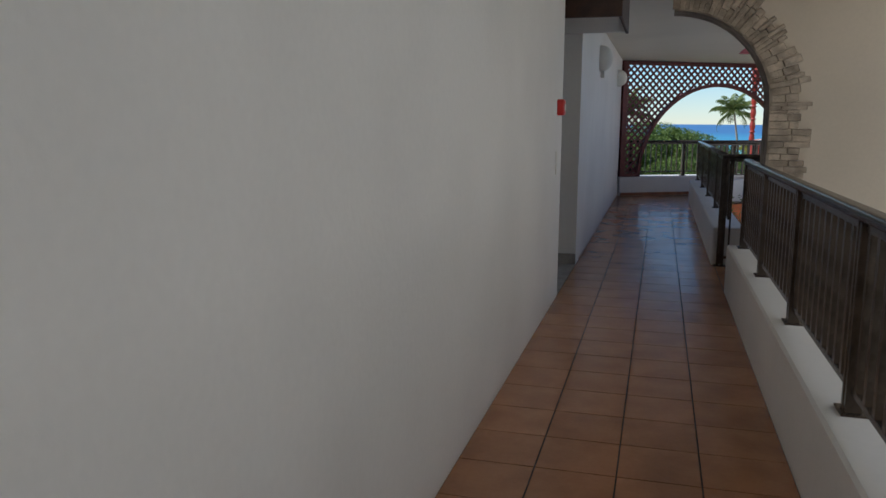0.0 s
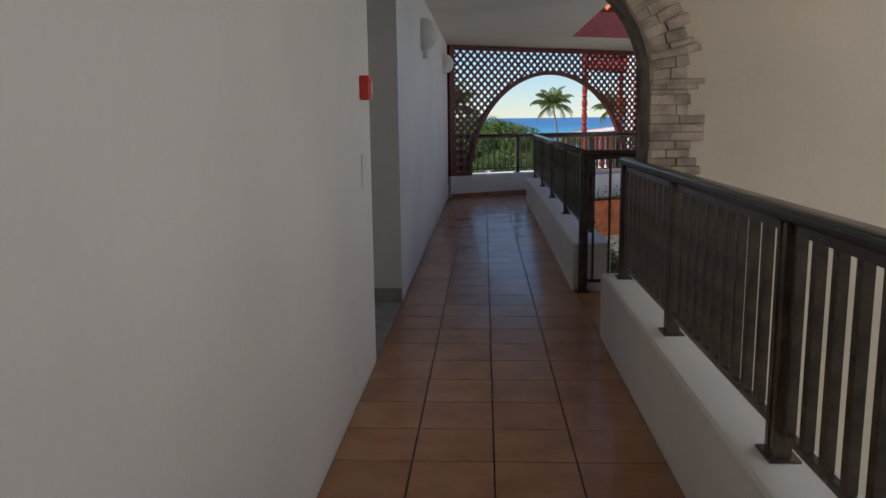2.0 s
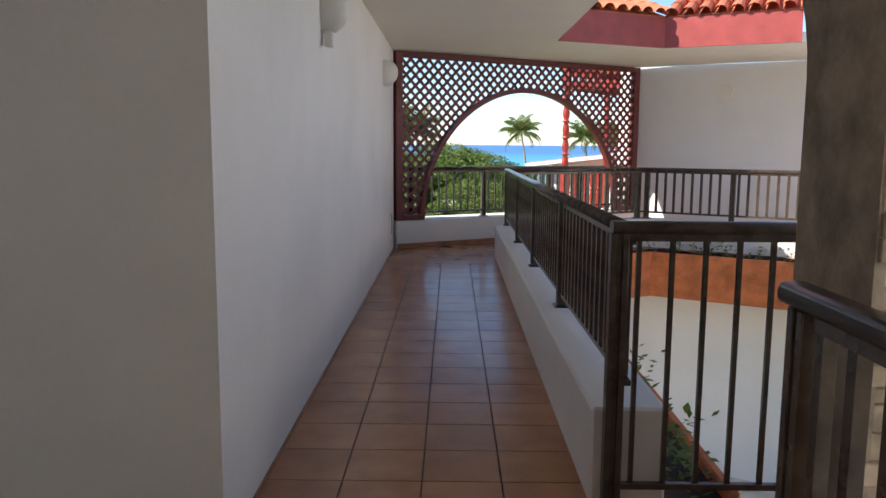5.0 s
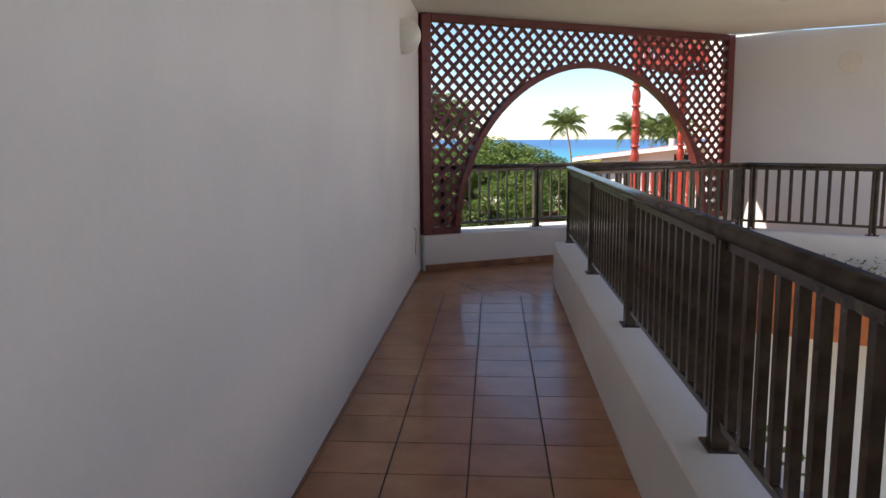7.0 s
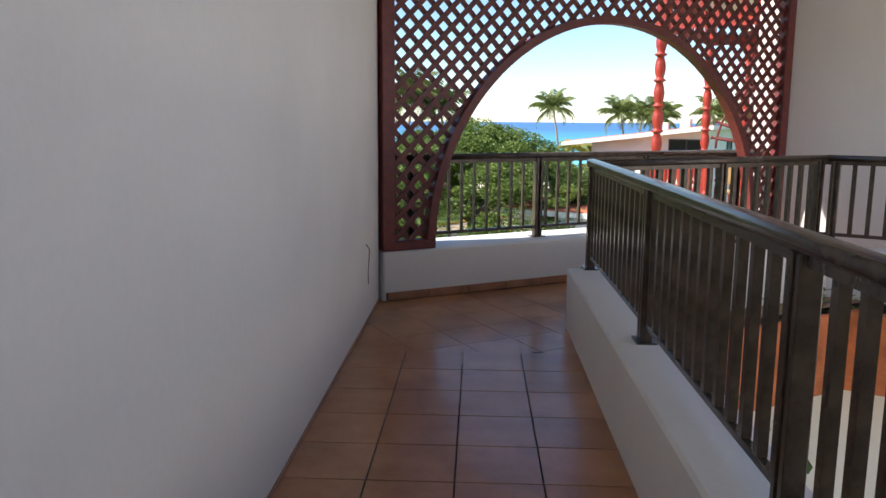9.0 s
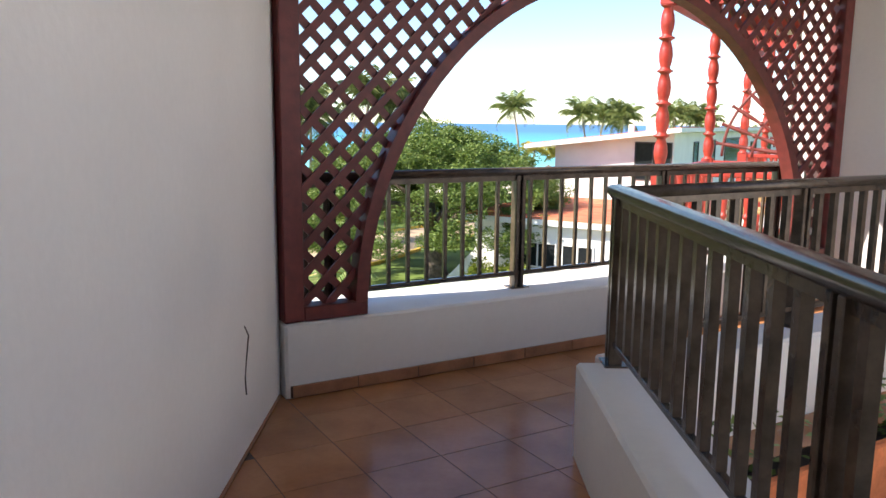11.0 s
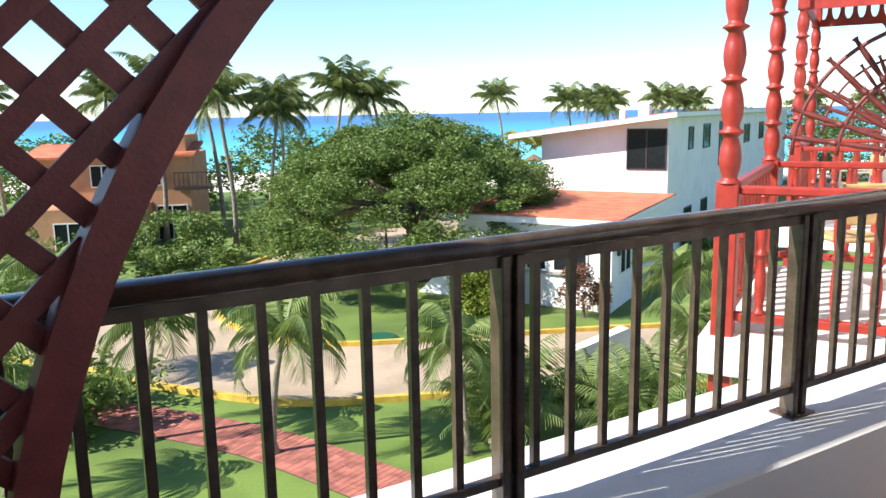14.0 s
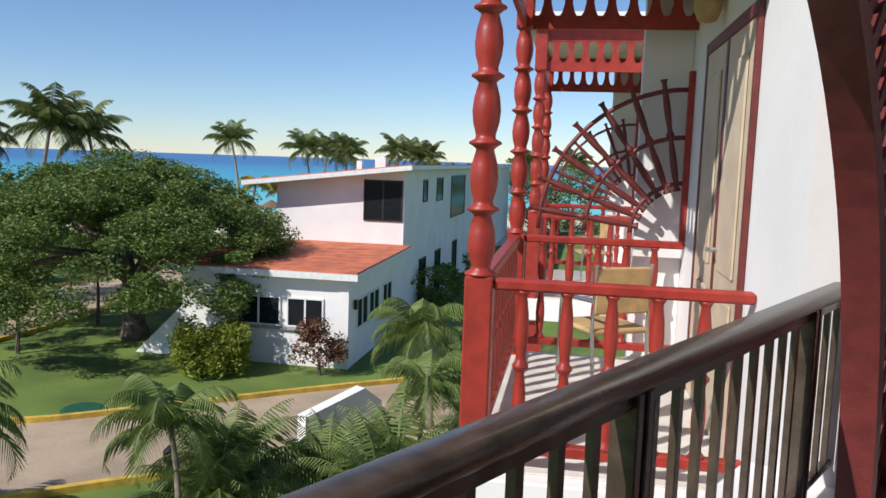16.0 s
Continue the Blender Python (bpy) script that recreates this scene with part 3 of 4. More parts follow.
fac = thing("facade", "white plastered hotel facade with balcony doors", "facade", at=BAL)
part("wall", B(-0.62, 6.95, -DEPTH - 0.26, -DEPTH - 0.003, -6.0, 3.2), PLASTER, fac)
for k in range(2):
    part("partition", B(2.29 + 4.6 * k, 2.44 + 4.6 * k, -DEPTH, -DEPTH + 0.33, -0.2, 2.77), PLASTER, fac)
    x = 0.26 + 4.6 * k
    door = part("door", B(x, x + 1.26, -DEPTH - 0.001, -DEPTH + 0.02, 0.07, 2.10, bevel=0.004), DOORC, fac, "cream balcony door in a maroon frame")
    for a in ((x - 0.04, x, 0.07, 2.17), (x + 1.26, x + 1.32, 0.07, 2.17), (x, x + 1.26, 2.10, 2.17), (x + 0.60, x + 0.66, 0.07, 2.10)):
        part("door_frame", B(a[0], a[1], -DEPTH - 0.001, -DEPTH + 0.025, a[2], a[3], bevel=0.004), MAROON, door)
    for x0 in (x + 0.10, x + 0.76):
        for z0, z1 in ((0.22, 0.80), (0.92, 1.96)):
            part("door_panel", B(x0, x0 + 0.40, -DEPTH + 0.02, -DEPTH + 0.032, z0, z1, bevel=0.008), DOORC, door)
    part("door_handle", tube(bmesh.new(), [(x + 0.56, -DEPTH + 0.02, 1.02), (x + 0.56, -DEPTH + 0.07, 1.02), (x + 0.46, -DEPTH + 0.07, 1.02)], [0.01] * 3, 8), CHROME, door)
    low = part("lower_balcony", B(-0.12 + 4.6 * k, 2.27 + 4.6 * k, -DEPTH, 0.12, -3.2, -2.98), PLASTER, fac)
    for xx in (0, 2.15):
        part("lower_post", B(xx - 0.06 + 4.6 * k, xx + 0.06 + 4.6 * k, -0.06, 0.06, -2.98, -0.17), REDWOOD, low)
bl = thing("balcony_lamp", "yellow glass lamp on the balcony wall", "lamp", at=BAL)
part("glass", lathe(bmesh.new(), [(0.03, 2.60), (0.085, 2.55), (0.075, 2.42), (0.05, 2.36), (0.01, 2.35)], Matrix.Translation((1.2, -DEPTH + 0.09, -0.12)), 14), CHAIR, bl, smooth=True)


def chair(at):
    e = thing("balcony_chair", "pale metal chair with yellow wicker seat", "chair", "balcony chairs", at)
    part("seat", B(-0.22, 0.22, -0.22, 0.22, 0.41, 0.45, bevel=0.015), CHAIR, e)
    part("backrest", B(-0.21, 0.21, 0.2, 0.23, 0.55, 0.86, bevel=0.012), CHAIR, e)
    for x in (-0.21, 0.21):
        part("leg", tube(bmesh.new(), [(x, -0.22, 0), (x, -0.2, 0.62)], [0.014, 0.014], 8), CHROME, e)
        part("leg", tube(bmesh.new(), [(x, 0.26, 0), (x, 0.21, 0.45), (x, 0.23, 0.88)], [0.014] * 3, 8), CHROME, e)
        part("armrest", tube(bmesh.new(), [(x, -0.2, 0.62), (x, 0.22, 0.64)], [0.016, 0.016], 8), CHROME, e)
    return e


c1 = chair(BAL @ Matrix.Translation((1.45, -0.6, 0.07)) @ Matrix.Scale(0.9, 4) @ Matrix.Rotation(radians(120), 4, "Z"))
copy_thing(c1, BAL @ Matrix.Translation((5.9, -0.62, 0.07)) @ Matrix.Scale(0.9, 4) @ Matrix.Rotation(radians(200), 4, "Z"))

# ---- ground and sea ----
G = -6.0
ground = setting(link("ground", B(-900, 1200, -300, 104, G - 1, G), LAWN), "green lawn", "ground")
setting(link("beach", B(-900, 1200, 92, 118, G - 0.9, G + 0.05, bevel=0.02), SAND), "pale sand beach", "beach")
setting(link("sea", B(-4000, 4000, 112, 4800, G - 2, G + 0.02 - 0.12), water), "turquoise to deep blue sea", "water")


def ribbon(bm, line, w0, w1, z0, z1):
    """A strip of ground that follows a line."""
    rows = []
    for i, p in enumerate(line):
        a, b = Vector(line[max(0, i - 1)]), Vector(line[min(len(line) - 1, i + 1)])
        t = (b - a).normalized()
        nrm = Vector((-t.y, t.x))
        rows.append([bm.verts.new((*(Vector(p) + nrm * w), z)) for w, z in ((w0, z0), (w1, z0), (w1, z1), (w0, z1))])
    for r, s in zip(rows, rows[1:]):
        for j in range(4):
            bm.faces.new((r[j], r[(j + 1) % 4], s[(j + 1) % 4], s[j]))
    bm.faces.new(rows[0])
    bm.faces.new(rows[-1][::-1])
    return bm


def smooth_line(pts, n=8):
    out = []
    for i in range(len(pts) - 1):
        p = [Vector(pts[max(0, min(len(pts) - 1, i + k))]) for k in (-1, 0, 1, 2)]
        for j in range(n):
            t = j / n
            out.append(0.5 * (2 * p[1] + (p[2] - p[0]) * t + (2 * p[0] - 5 * p[1] + 4 * p[2] - p[3]) * t * t + (3 * p[1] - p[0] - 3 * p[2] + p[3]) * t ** 3))
    return out + [Vector(pts[-1])]


island = smooth_line([(22, 41.6), (10.9, 40.8), (6.2, 40.4), (1.7, 39.8), (-2.1, 39.5), (-4.8, 41.0), (-6.5, 43.2), (-6.9, 46.2), (-4.3, 49.4), (-1.9, 53.1), (1.2, 59.7), (6, 66), (12, 72)])
south = smooth_line([(22, 35.8), (8, 34.9), (1.2, 34.6), (-2.4, 34.4), (-6.5, 36.0), (-11, 38.5), (-20, 41)])
west = smooth_line([(-20, 47), (-12, 47.2), (-9.8, 48.0), (-8.6, 51.2), (-6.3, 57.4), (-2, 64.5), (3, 70), (9, 76)])
bm = bmesh.new()
prism(bm, [tuple(p) for p in island] + [tuple(p) for p in west[::-1]] + [tuple(p) for p in south[::-1]], G + 0.003, G + 0.02)
bm.normal_update()
bmesh.ops.triangulate(bm, faces=[f for f in bm.faces if len(f.verts) > 4])
setting(link("road", bm, ROAD), "pale sunlit concrete drive", "road")
for nm, ln in (("kerb_island", island), ("kerb_south", south), ("kerb_west", west)):
    setting(link(nm, ribbon(bmesh.new(), ln, -0.09, 0.09, G, G + 0.16), KERB), "yellow painted kerb", "kerb")
walkp = smooth_line([(-12, 36.2), (-7.6, 34.4), (-4.9, 33.2), (-2.5, 31.9), (0.5, 29.5)])
bpath = setting(link("brick_path", ribbon(bmesh.new(), walkp, -0.75, 0.75, G + 0.003, G + 0.02), GROUT), "red brick garden path", "path")
for i in range(0, len(walkp) - 1):
    t = (walkp[i + 1] - walkp[i])
    for j in range(5):
        for k in range(3):
            p = walkp[i] + t * ((k + 0.5) / 3)
            m = frame_at(p, math.degrees(math.atan2(t.y, t.x)), G)
            part("paver", B(-t.length / 6 + 0.006, t.length / 6 - 0.006, -0.74 + j * 0.296, -0.456 + j * 0.296, 0.02, 0.032, m=m), BRICK, bpath)
bm = bmesh.new()
lat_strip = smooth_line([(9, 62), (20, 75), (40, 88)])
setting(link("sand_track", ribbon(bm, lat_strip, -2, 2, G + 0.003, G + 0.02), SAND), "sandy track to the beach", "path")


# ---- white villa ----
def window(parent, m, x0, x1, z0, z1, panes, frame_mat, label=""):
    w = part("window", B(x0, x1, -0.03, 0.06, z0, z1, m=m), GLASS, parent, label)
    t = 0.06
    for a in ((x0 - t, x1 + t, z0 - t, z0), (x0 - t, x1 + t, z1, z1 + t), (x0 - t, x0, z0, z1), (x1, x1 + t, z0, z1)):
        part("frame", B(a[0], a[1], -0.06, 0.05, a[2], a[3], m=m), frame_mat, w)
    for i in range(1, panes):
        x = x0 + (x1 - x0) * i / panes
        part("mullion", B(x - 0.035, x + 0.035, -0.055, 0.0, z0, z1, m=m), frame_mat, w)
    return w


VILLA = frame_at((7.8, 42.7), -31)     # local x along the front to the right, y away
SIDE = VILLA @ Matrix.Rotation(radians(90), 4, "Z")
villa = thing("villa", "white two-storey villa with red roofs and a lower annex", "house", at=Matrix())
bm = prism(bmesh.new(), [(-6.3, 0), (0, 0), (0, 8), (-6.3, 8)], G, -2.75)
bm.transform(VILLA)
part("annex_wall", bm, PLASTER, villa)


def slab(corners, t, m):
    bm = bmesh.new()
    lo = [bm.verts.new(m @ Vector(c)) for c in corners]
    hi = [bm.verts.new(m @ (Vector(c) + Vector((0, 0, t)))) for c in corners]
    bm.faces.new(lo[::-1])
    bm.faces.new(hi)
    for i in range(4):
        bm.faces.new((lo[i], lo[(i + 1) % 4], hi[(i + 1) % 4], hi[i]))
    return bm


part("annex_roof_edge", slab([(-6.8, -0.45, -2.78), (0.45, -0.45, -2.78), (0.45, 8, -2.66), (-6.8, 8, -2.66)], 0.22, VILLA), WHITEF, villa)
part("annex_roof", slab([(-6.7, -0.35, -2.55), (0.4, -0.35, -2.55), (0.4, 7.99, -2.435), (-6.7, 7.99, -2.435)], 0.05, VILLA), ROOFRED, villa)
bm = bmesh.new()
front = [(-6.0, 8.0, G), (0.0, 8.0, G), (0.0, 8.0, 0.92), (-6.0, 8.0, 0.20)]
depth = Vector((0, 46, 0))
a, b = [bm.verts.new(VILLA @ Vector(p)) for p in front], [bm.verts.new(VILLA @ (Vector(p) + depth)) for p in front]
bm.faces.new(a)
bm.faces.new(b[::-1])
for i in range(4):
    bm.faces.new((a[i], a[(i + 1) % 4], b[(i + 1) % 4], b[i]))
part("main_wall", bm, PLASTER, villa)
part("main_roof", slab([(-7.3, 7.0, 0.05), (0.55, 7.0, 0.98), (0.55, 54, 0.98), (-7.3, 54, 0.05)], 0.2, VILLA), WHITEF, villa)
part("roof_cover", slab([(-7.2, 7.1, 0.264), (0.5, 7.1, 1.176), (0.5, 53.9, 1.176), (-7.2, 53.9, 0.264)], 0.04, VILLA), ROOFRED, villa)
part("corner_pilaster", B(-0.35, 0.02, -0.04, 0.3, G, -2.77, m=VILLA), PLASTER, villa)
MAINF = VILLA @ Matrix.Translation((0, 8, 0))
window(villa, MAINF, -1.8, -0.12, -1.3, 0.42, 2, FRAME, "large dark-framed corner window")
for x0, x1 in ((-4.1, -2.55), (-2.2, -0.65 - 0.3)):
    window(villa, VILLA, x0, x1, -4.55, -3.6, 2, WHITEF)
part("window_ledge", B(-4.3, -0.8, -0.12, 0.0, -4.72, -4.62, m=VILLA), THRESH, villa)
for y in (1.0, 2.6, 4.6):
    window(villa, SIDE, y, y + 1.3, -4.7, -3.7, 2, WHITEF)
for y, w, z0, z1 in ((12.0, 0.9, -0.6, 0.4), (15.5, 1.6, -0.7, 0.45), (20.0, 5.0, -1.9, 0.5), (29.0, 2.2, -1.0, 0.15), (36, 2.2, -1.0, 0.15), (11.5, 1.4, -5.8, -3.5), (15.5, 1.4, -5.8, -3.5), (21, 1.4, -5.8, -3.5)):
    window(villa, SIDE, y, y + w, z0, z1, 1, FRAME)
bm = bmesh.new()
vs = [(-8.2, 0.02, G), (-6.3, 0.02, G), (-6.3, 0.02, -4.1)]
lo = [bm.verts.new(VILLA @ Vector(v)) for v in vs]
hi = [bm.verts.new(VILLA @ (Vector(v) + Vector((0, 0.3, 0)))) for v in vs]
bm.faces.new(lo)
bm.faces.new(hi[::-1])
for i in range(3):
    bm.faces.new((lo[i], lo[(i + 1) % 3], hi[(i + 1) % 3], hi[i]))
part("buttress", bm, PLASTER, villa)
wl2 = part("lantern", B(-0.06, 0.06, 0.0, 0.16, -3.95, -3.6, bevel=0.02, m=VILLA @ Matrix.Translation((0.1, 0.5, 0))), FRAME, villa)
part("chimney", B(-1.8, -1.3, 9.5, 10.0, 0.9, 1.5, m=VILLA), PLASTER, villa)
part("chimney", B(-2.6, -2.35, 9.2, 9.45, 0.8, 1.3, m=VILLA), PLASTER, villa)

# orange house
OH = frame_at((-13.0, 62.6), 8)
house = thing("house", "orange rendered two-storey house among palms", "house", at=OH)
part("wall", B(-9, 0, 0, 8, G, -0.9), HOUSE, house)
part("upper_wall", B(-2.4, -0.2, 0.5, 6, -0.9, 0.3), HOUSE, house)
part("lower_wing", B(-9, -2.3, -3.0, 0, G, -3.6), HOUSE, house)
part("roof", slab([(-9.4, -0.4, -0.95), (0.4, -0.4, -0.95), (0.4, 4, -0.3), (-9.4, 4, -0.3)], 0.15, Matrix()), ROOFRED, house)
for x0, x1, z0, z1 in ((-2.9, -1.7, -2.6, -1.4), (-5.6, -4.4, -2.6, -1.4)):
    window(house, Matrix(), x0, x1, z0, z1, 2, WHITEF)
    window(house, Matrix.Translation((0, -3.0, 0)), x0 - 1.4, x1 - 1.2, -5.9, -4.4, 2, WHITEF)
window(house, Matrix(), -2.0, -0.3, -5.9, -3.9, 2, WHITEF, "wide dark ground-floor opening")
bl2 = part("balcony", B(-0.8, 1.4, -0.9, 0, -2.9, -2.7), DARKWOOD, house)
for i in range(9):
    part("bar", B(-0.78 + i * 0.26, -0.74 + i * 0.26, -0.9, -0.86, -2.7, -1.9), DARKWOOD, bl2)
part("rail", B(-0.8, 1.4, -0.92, -0.84, -1.9, -1.84), DARKWOOD, bl2)


# ---- trees ----
def fronds(n, length, droop, seed, leaflets=26, blade=0.55, wide=0.035, up=(0.2, 1.1)):
    """A palm's crown: curved ribs with rows of narrow hanging leaflets."""
    r = random.Random(seed)
    vs, fs = [], []
    for k in range(n):
        az = 2 * math.pi * (k / n * 2.618) + r.uniform(-0.2, 0.2)
        el = up[1] - (up[1] - up[0]) * (k / n) + r.uniform(-0.15, 0.15)
        L = length * r.uniform(0.8, 1.1)
        h = Vector((math.cos(az), math.sin(az), 0))
        p, ribs = Vector((0, 0, 0)), []
        for i in range(leaflets + 1):
            t = i / leaflets
            e = el - droop * t * t
            d = h * math.cos(e) + Vector((0, 0, math.sin(e)))
            ribs.append((p.copy(), d))
            p = p + d * (L / leaflets)
        for i in range(2, leaflets + 1):
            p, d = ribs[i]
            t = i / leaflets
            side = d.cross(Vector((0, 0, 1))).normalized()
            bl = blade * (0.35 + 1.1 * math.sin(math.pi * min(1, 0.15 + t * 0.85))) * r.uniform(0.8, 1.1)
            for sgn in (-1, 1):
                o = (side * sgn * 0.8 + d * 0.55 + Vector((0, 0, -0.35 - 0.3 * r.random()))).normalized() * bl
                w = d * wide
                j = len(vs)
                vs += [p - w, p + w, p + o * 0.6 + w * 0.7 + Vector((0, 0, -0.02)), p + o + Vector((0, 0, -0.25 * bl))]
                fs.append((j, j + 1, j + 2, j + 3))
        for i in range(leaflets):
            j = len(vs)
            s = ribs[i][1].cross(Vector((0, 0, 1))).normalized() * (0.03 * (1 - i / leaflets) + 0.006)
            vs += [ribs[i][0] - s, ribs[i][0] + s, ribs[i + 1][0] + s, ribs[i + 1][0] - s]
            fs.append((j, j + 1, j + 2, j + 3))
    me = bpy.data.meshes.new("crown")
    me.from_pydata(vs, [], fs)
    return me


def palm(name, label, height, lean, crown, mat, at, r0=0.16, r1=0.09, group="palms"):
    e = thing(name, label, "palm tree", group, at)
    pts = [(lean * (i / 10) ** 2, 0.15 * math.sin(i * 0.5) * lean, height * i / 10) for i in range(11)]
    part("trunk", tube(bmesh.new(), pts, [r0 - (r0 - r1) * i / 10 + (0.08 if i == 0 else 0) for i in range(11)], 9), PALMBARK, e, smooth=True)
    c = new("crown", crown)
    c.parent, c.location = e, pts[-1]
    if not crown.materials:
        crown.materials.append(mat)
    return e


def at_ground(x, y, turn=0.0, s=1.0):
    return Matrix.Translation((x, y, G)) @ Matrix.Rotation(radians(turn), 4, "Z") @ Matrix.Scale(s, 4)


tall = fronds(22, 3.1, 1.6, 3, leaflets=30, blade=0.6, wide=0.032, up=(-0.45, 1.45))
palm_a = palm("coconut_palm", "tall green coconut palm with a slender leaning trunk", 9.0, -0.9, tall, PALMLEAF, at_ground(9.6, 96, 0, 0.98))
young = fronds(12, 2.2, 1.6, 4, up=(-0.2, 1.0))
palm("yellow_palm", "short palm with yellowing fronds near the beach", 4.6, 0.5, young, YPALM, at_ground(10.2, 92, 40))
palm("yellow_palm", "short palm with yellowing fronds near the beach", 4.2, -0.3, young, YPALM, at_ground(13.0, 93, 160))
for x, y, turn, s in ((16.0, 92, 30, 0.98), (17.6, 96, 200, 0.97), (19.6, 94, 110, 0.96), (21.0, 98, 300, 0.93), (24.9, 92, 60, 0.97), (26.5, 95, 170, 0.95), (28.0, 93, 250, 0.92),
                      (40, 92, 20, 0.9), (46, 95, 130, 0.9), (-1.2, 66, 20, 0.93), (-4.6, 64, 200, 0.98), (-7.8, 66, 300, 0.9), (-9.4, 58, 80, 0.93), (-7.2, 57.5, 240, 0.85), (-12, 66, 10, 1.0),
                      (-14.5, 62, 120, 1.0), (-22, 72, 170, 0.98), (-26, 66, 30, 0.95)):
    copy_thing(palm_a, at_ground(x, y, turn, s * (1.02 if x < 5 else 0.95)))


def foliage(name, clumps, per, size, seed):
    """Many small leaves in clumps: each clump (x, y, z, radius, flatness)."""
    r = np.random.RandomState(seed)
    vs, fs, base = [], [], 0
    for x, y, z, rad, flat in clumps:
        d = r.normal(size=(per, 3))
        d /= np.linalg.norm(d, axis=1)[:, None]
        p = d * (rad * (0.55 + 0.5 * r.rand(per, 1))) * np.array([1, 1, flat]) + np.array([x, y, z])
        u = r.normal(size=(per, 3)) * np.array([1, 1, 0.5])
        u /= np.linalg.norm(u, axis=1)[:, None]
        w = np.cross(u, r.normal(size=(per, 3)))
        w /= np.linalg.norm(w, axis=1)[:, None]
        s = size * (0.6 + 0.8 * r.rand(per, 1))
        vs.append(np.stack([p - u * s, p + w * s * 0.4, p + u * s, p - w * s * 0.4], 1).reshape(-1, 3))
        fs.append(np.arange(per * 4).reshape(-1, 4) + base)
        base += per * 4
    me = bpy.data.meshes.new(name)
    me.from_pydata(np.concatenate(vs).tolist(), [], np.concatenate(fs).tolist())
    return me


tree = thing("shade_tree", "broad spreading shade tree with feathery green crown", "tree", at=at_ground(0.75, 49.3, 0, 1.06))
bm = tube(bmesh.new(), [(0, 0, -0.1), (-0.05, 0, 0.5), (-0.1, 0, 1.4), (-0.1, 0.05, 2.3)], [0.62, 0.42, 0.36, 0.38], 12)
r = random.Random(2)
clumps = []
for k in range(11):
    az = 2 * math.pi * k / 11 + r.uniform(-0.2, 0.2)
    R = r.uniform(3.0, 6.0)
    top = 5.6 - 0.055 * R * R + r.uniform(-0.4, 0.4)
    pts = [(-0.1, 0.05, 2.1), (R * 0.3 * math.cos(az), R * 0.3 * math.sin(az), 3.2), (R * 0.65 * math.cos(az), R * 0.65 * math.sin(az), top - 1.0), (R * math.cos(az), R * math.sin(az), top - 0.5)]
    tube(bm, pts, [0.2, 0.14, 0.09, 0.03], 7)
part("trunk", bm, BARK, tree, smooth=True)
for _ in range(330):
    az, R = r.uniform(0, 2 * math.pi), 6.1 * math.sqrt(r.random())
    dome = 7.1 - 0.085 * R * R - 0.9 * (R > 5.5)
    clumps.append((R * math.cos(az) - 0.3, R * math.sin(az), dome - r.uniform(0, 1.0 if R > 3 else 1.6) - 0.3, r.uniform(0.5, 1.05), 0.5))
for _ in range(9):
    az, R = r.uniform(0, 2 * math.pi), r.uniform(4.8, 6.6)
    clumps.append((R * math.cos(az) - 0.3, R * math.sin(az), r.uniform(2.7, 3.7), r.uniform(0.35, 0.7), 0.45))
me = foliage("crown", clumps, 620, 0.068, 7)
me.materials.append(LEAF)
c = new("crown", me)
c.parent = tree


def bush(name, label, category, at, clump_list, per, size, mat, seed):
    e = thing(name, label, category, at=at)
    part("stem", tube(bmesh.new(), [(0, 0, -0.05), (0, 0, 0.5)], [0.08, 0.05], 7), BARK, e)
    me = foliage("leaves", clump_list, per, size, seed)
    me.materials.append(mat)
    c = new("leaves", me)
    c.parent = e
    return e


r = random.Random(9)
bush("hedge", "clipped round-cornered green hedge, leaves yellowed for sunlight", "hedge", at_ground(3.2, 43.4), [(r.uniform(-1.0, 1.0), r.uniform(-0.8, 0.8), r.uniform(0.3, 1.55), 0.42, 0.9) for _ in range(90)], 190, 0.07, HEDGE, 3)
bush("bougainvillea", "red-leaved shrub against the white villa", "shrub", at_ground(6.7, 42.2), [(r.uniform(-0.7, 0.7), r.uniform(-0.4, 0.4), r.uniform(0.6, 2.0), 0.35, 0.9) for _ in range(26)], 90, 0.07, REDLEAF, 4)
for x, y, w, h, sd in ((-8.5, 33.5, 2.5, 1.3, 6), (-12, 56, 3.0, 2.2, 7), (-10, 52, 2.2, 1.2, 8), (-7.5, 60, 2.4, 3.2, 9), (-5.2, 58, 2.0, 2.6, 10), (13.5, 52.5, 2.0, 2.0, 11), (16.2, 56, 1.8, 2.2, 12), (34, 90, 7, 7.6, 13), (50, 92, 10, 7.5, 14), (-3, 76, 6, 5.5, 15), (-13, 80, 9, 6.0, 16), (-26, 76, 9, 6.5, 17), (-15, 49, 2.6, 2.4, 18), (10, 78, 2, 1.5, 19)):
    rr = random.Random(sd)
    bush("shrub", "dense dark green garden shrub", "shrub", at_ground(x, y), [(rr.uniform(-w, w), rr.uniform(-w, w) * 0.6, rr.uniform(0.2, h), 0.3 + 0.1 * w, 0.8) for _ in range(int(24 + 6 * w))], 120, 0.09 + 0.012 * w, LEAF, sd)

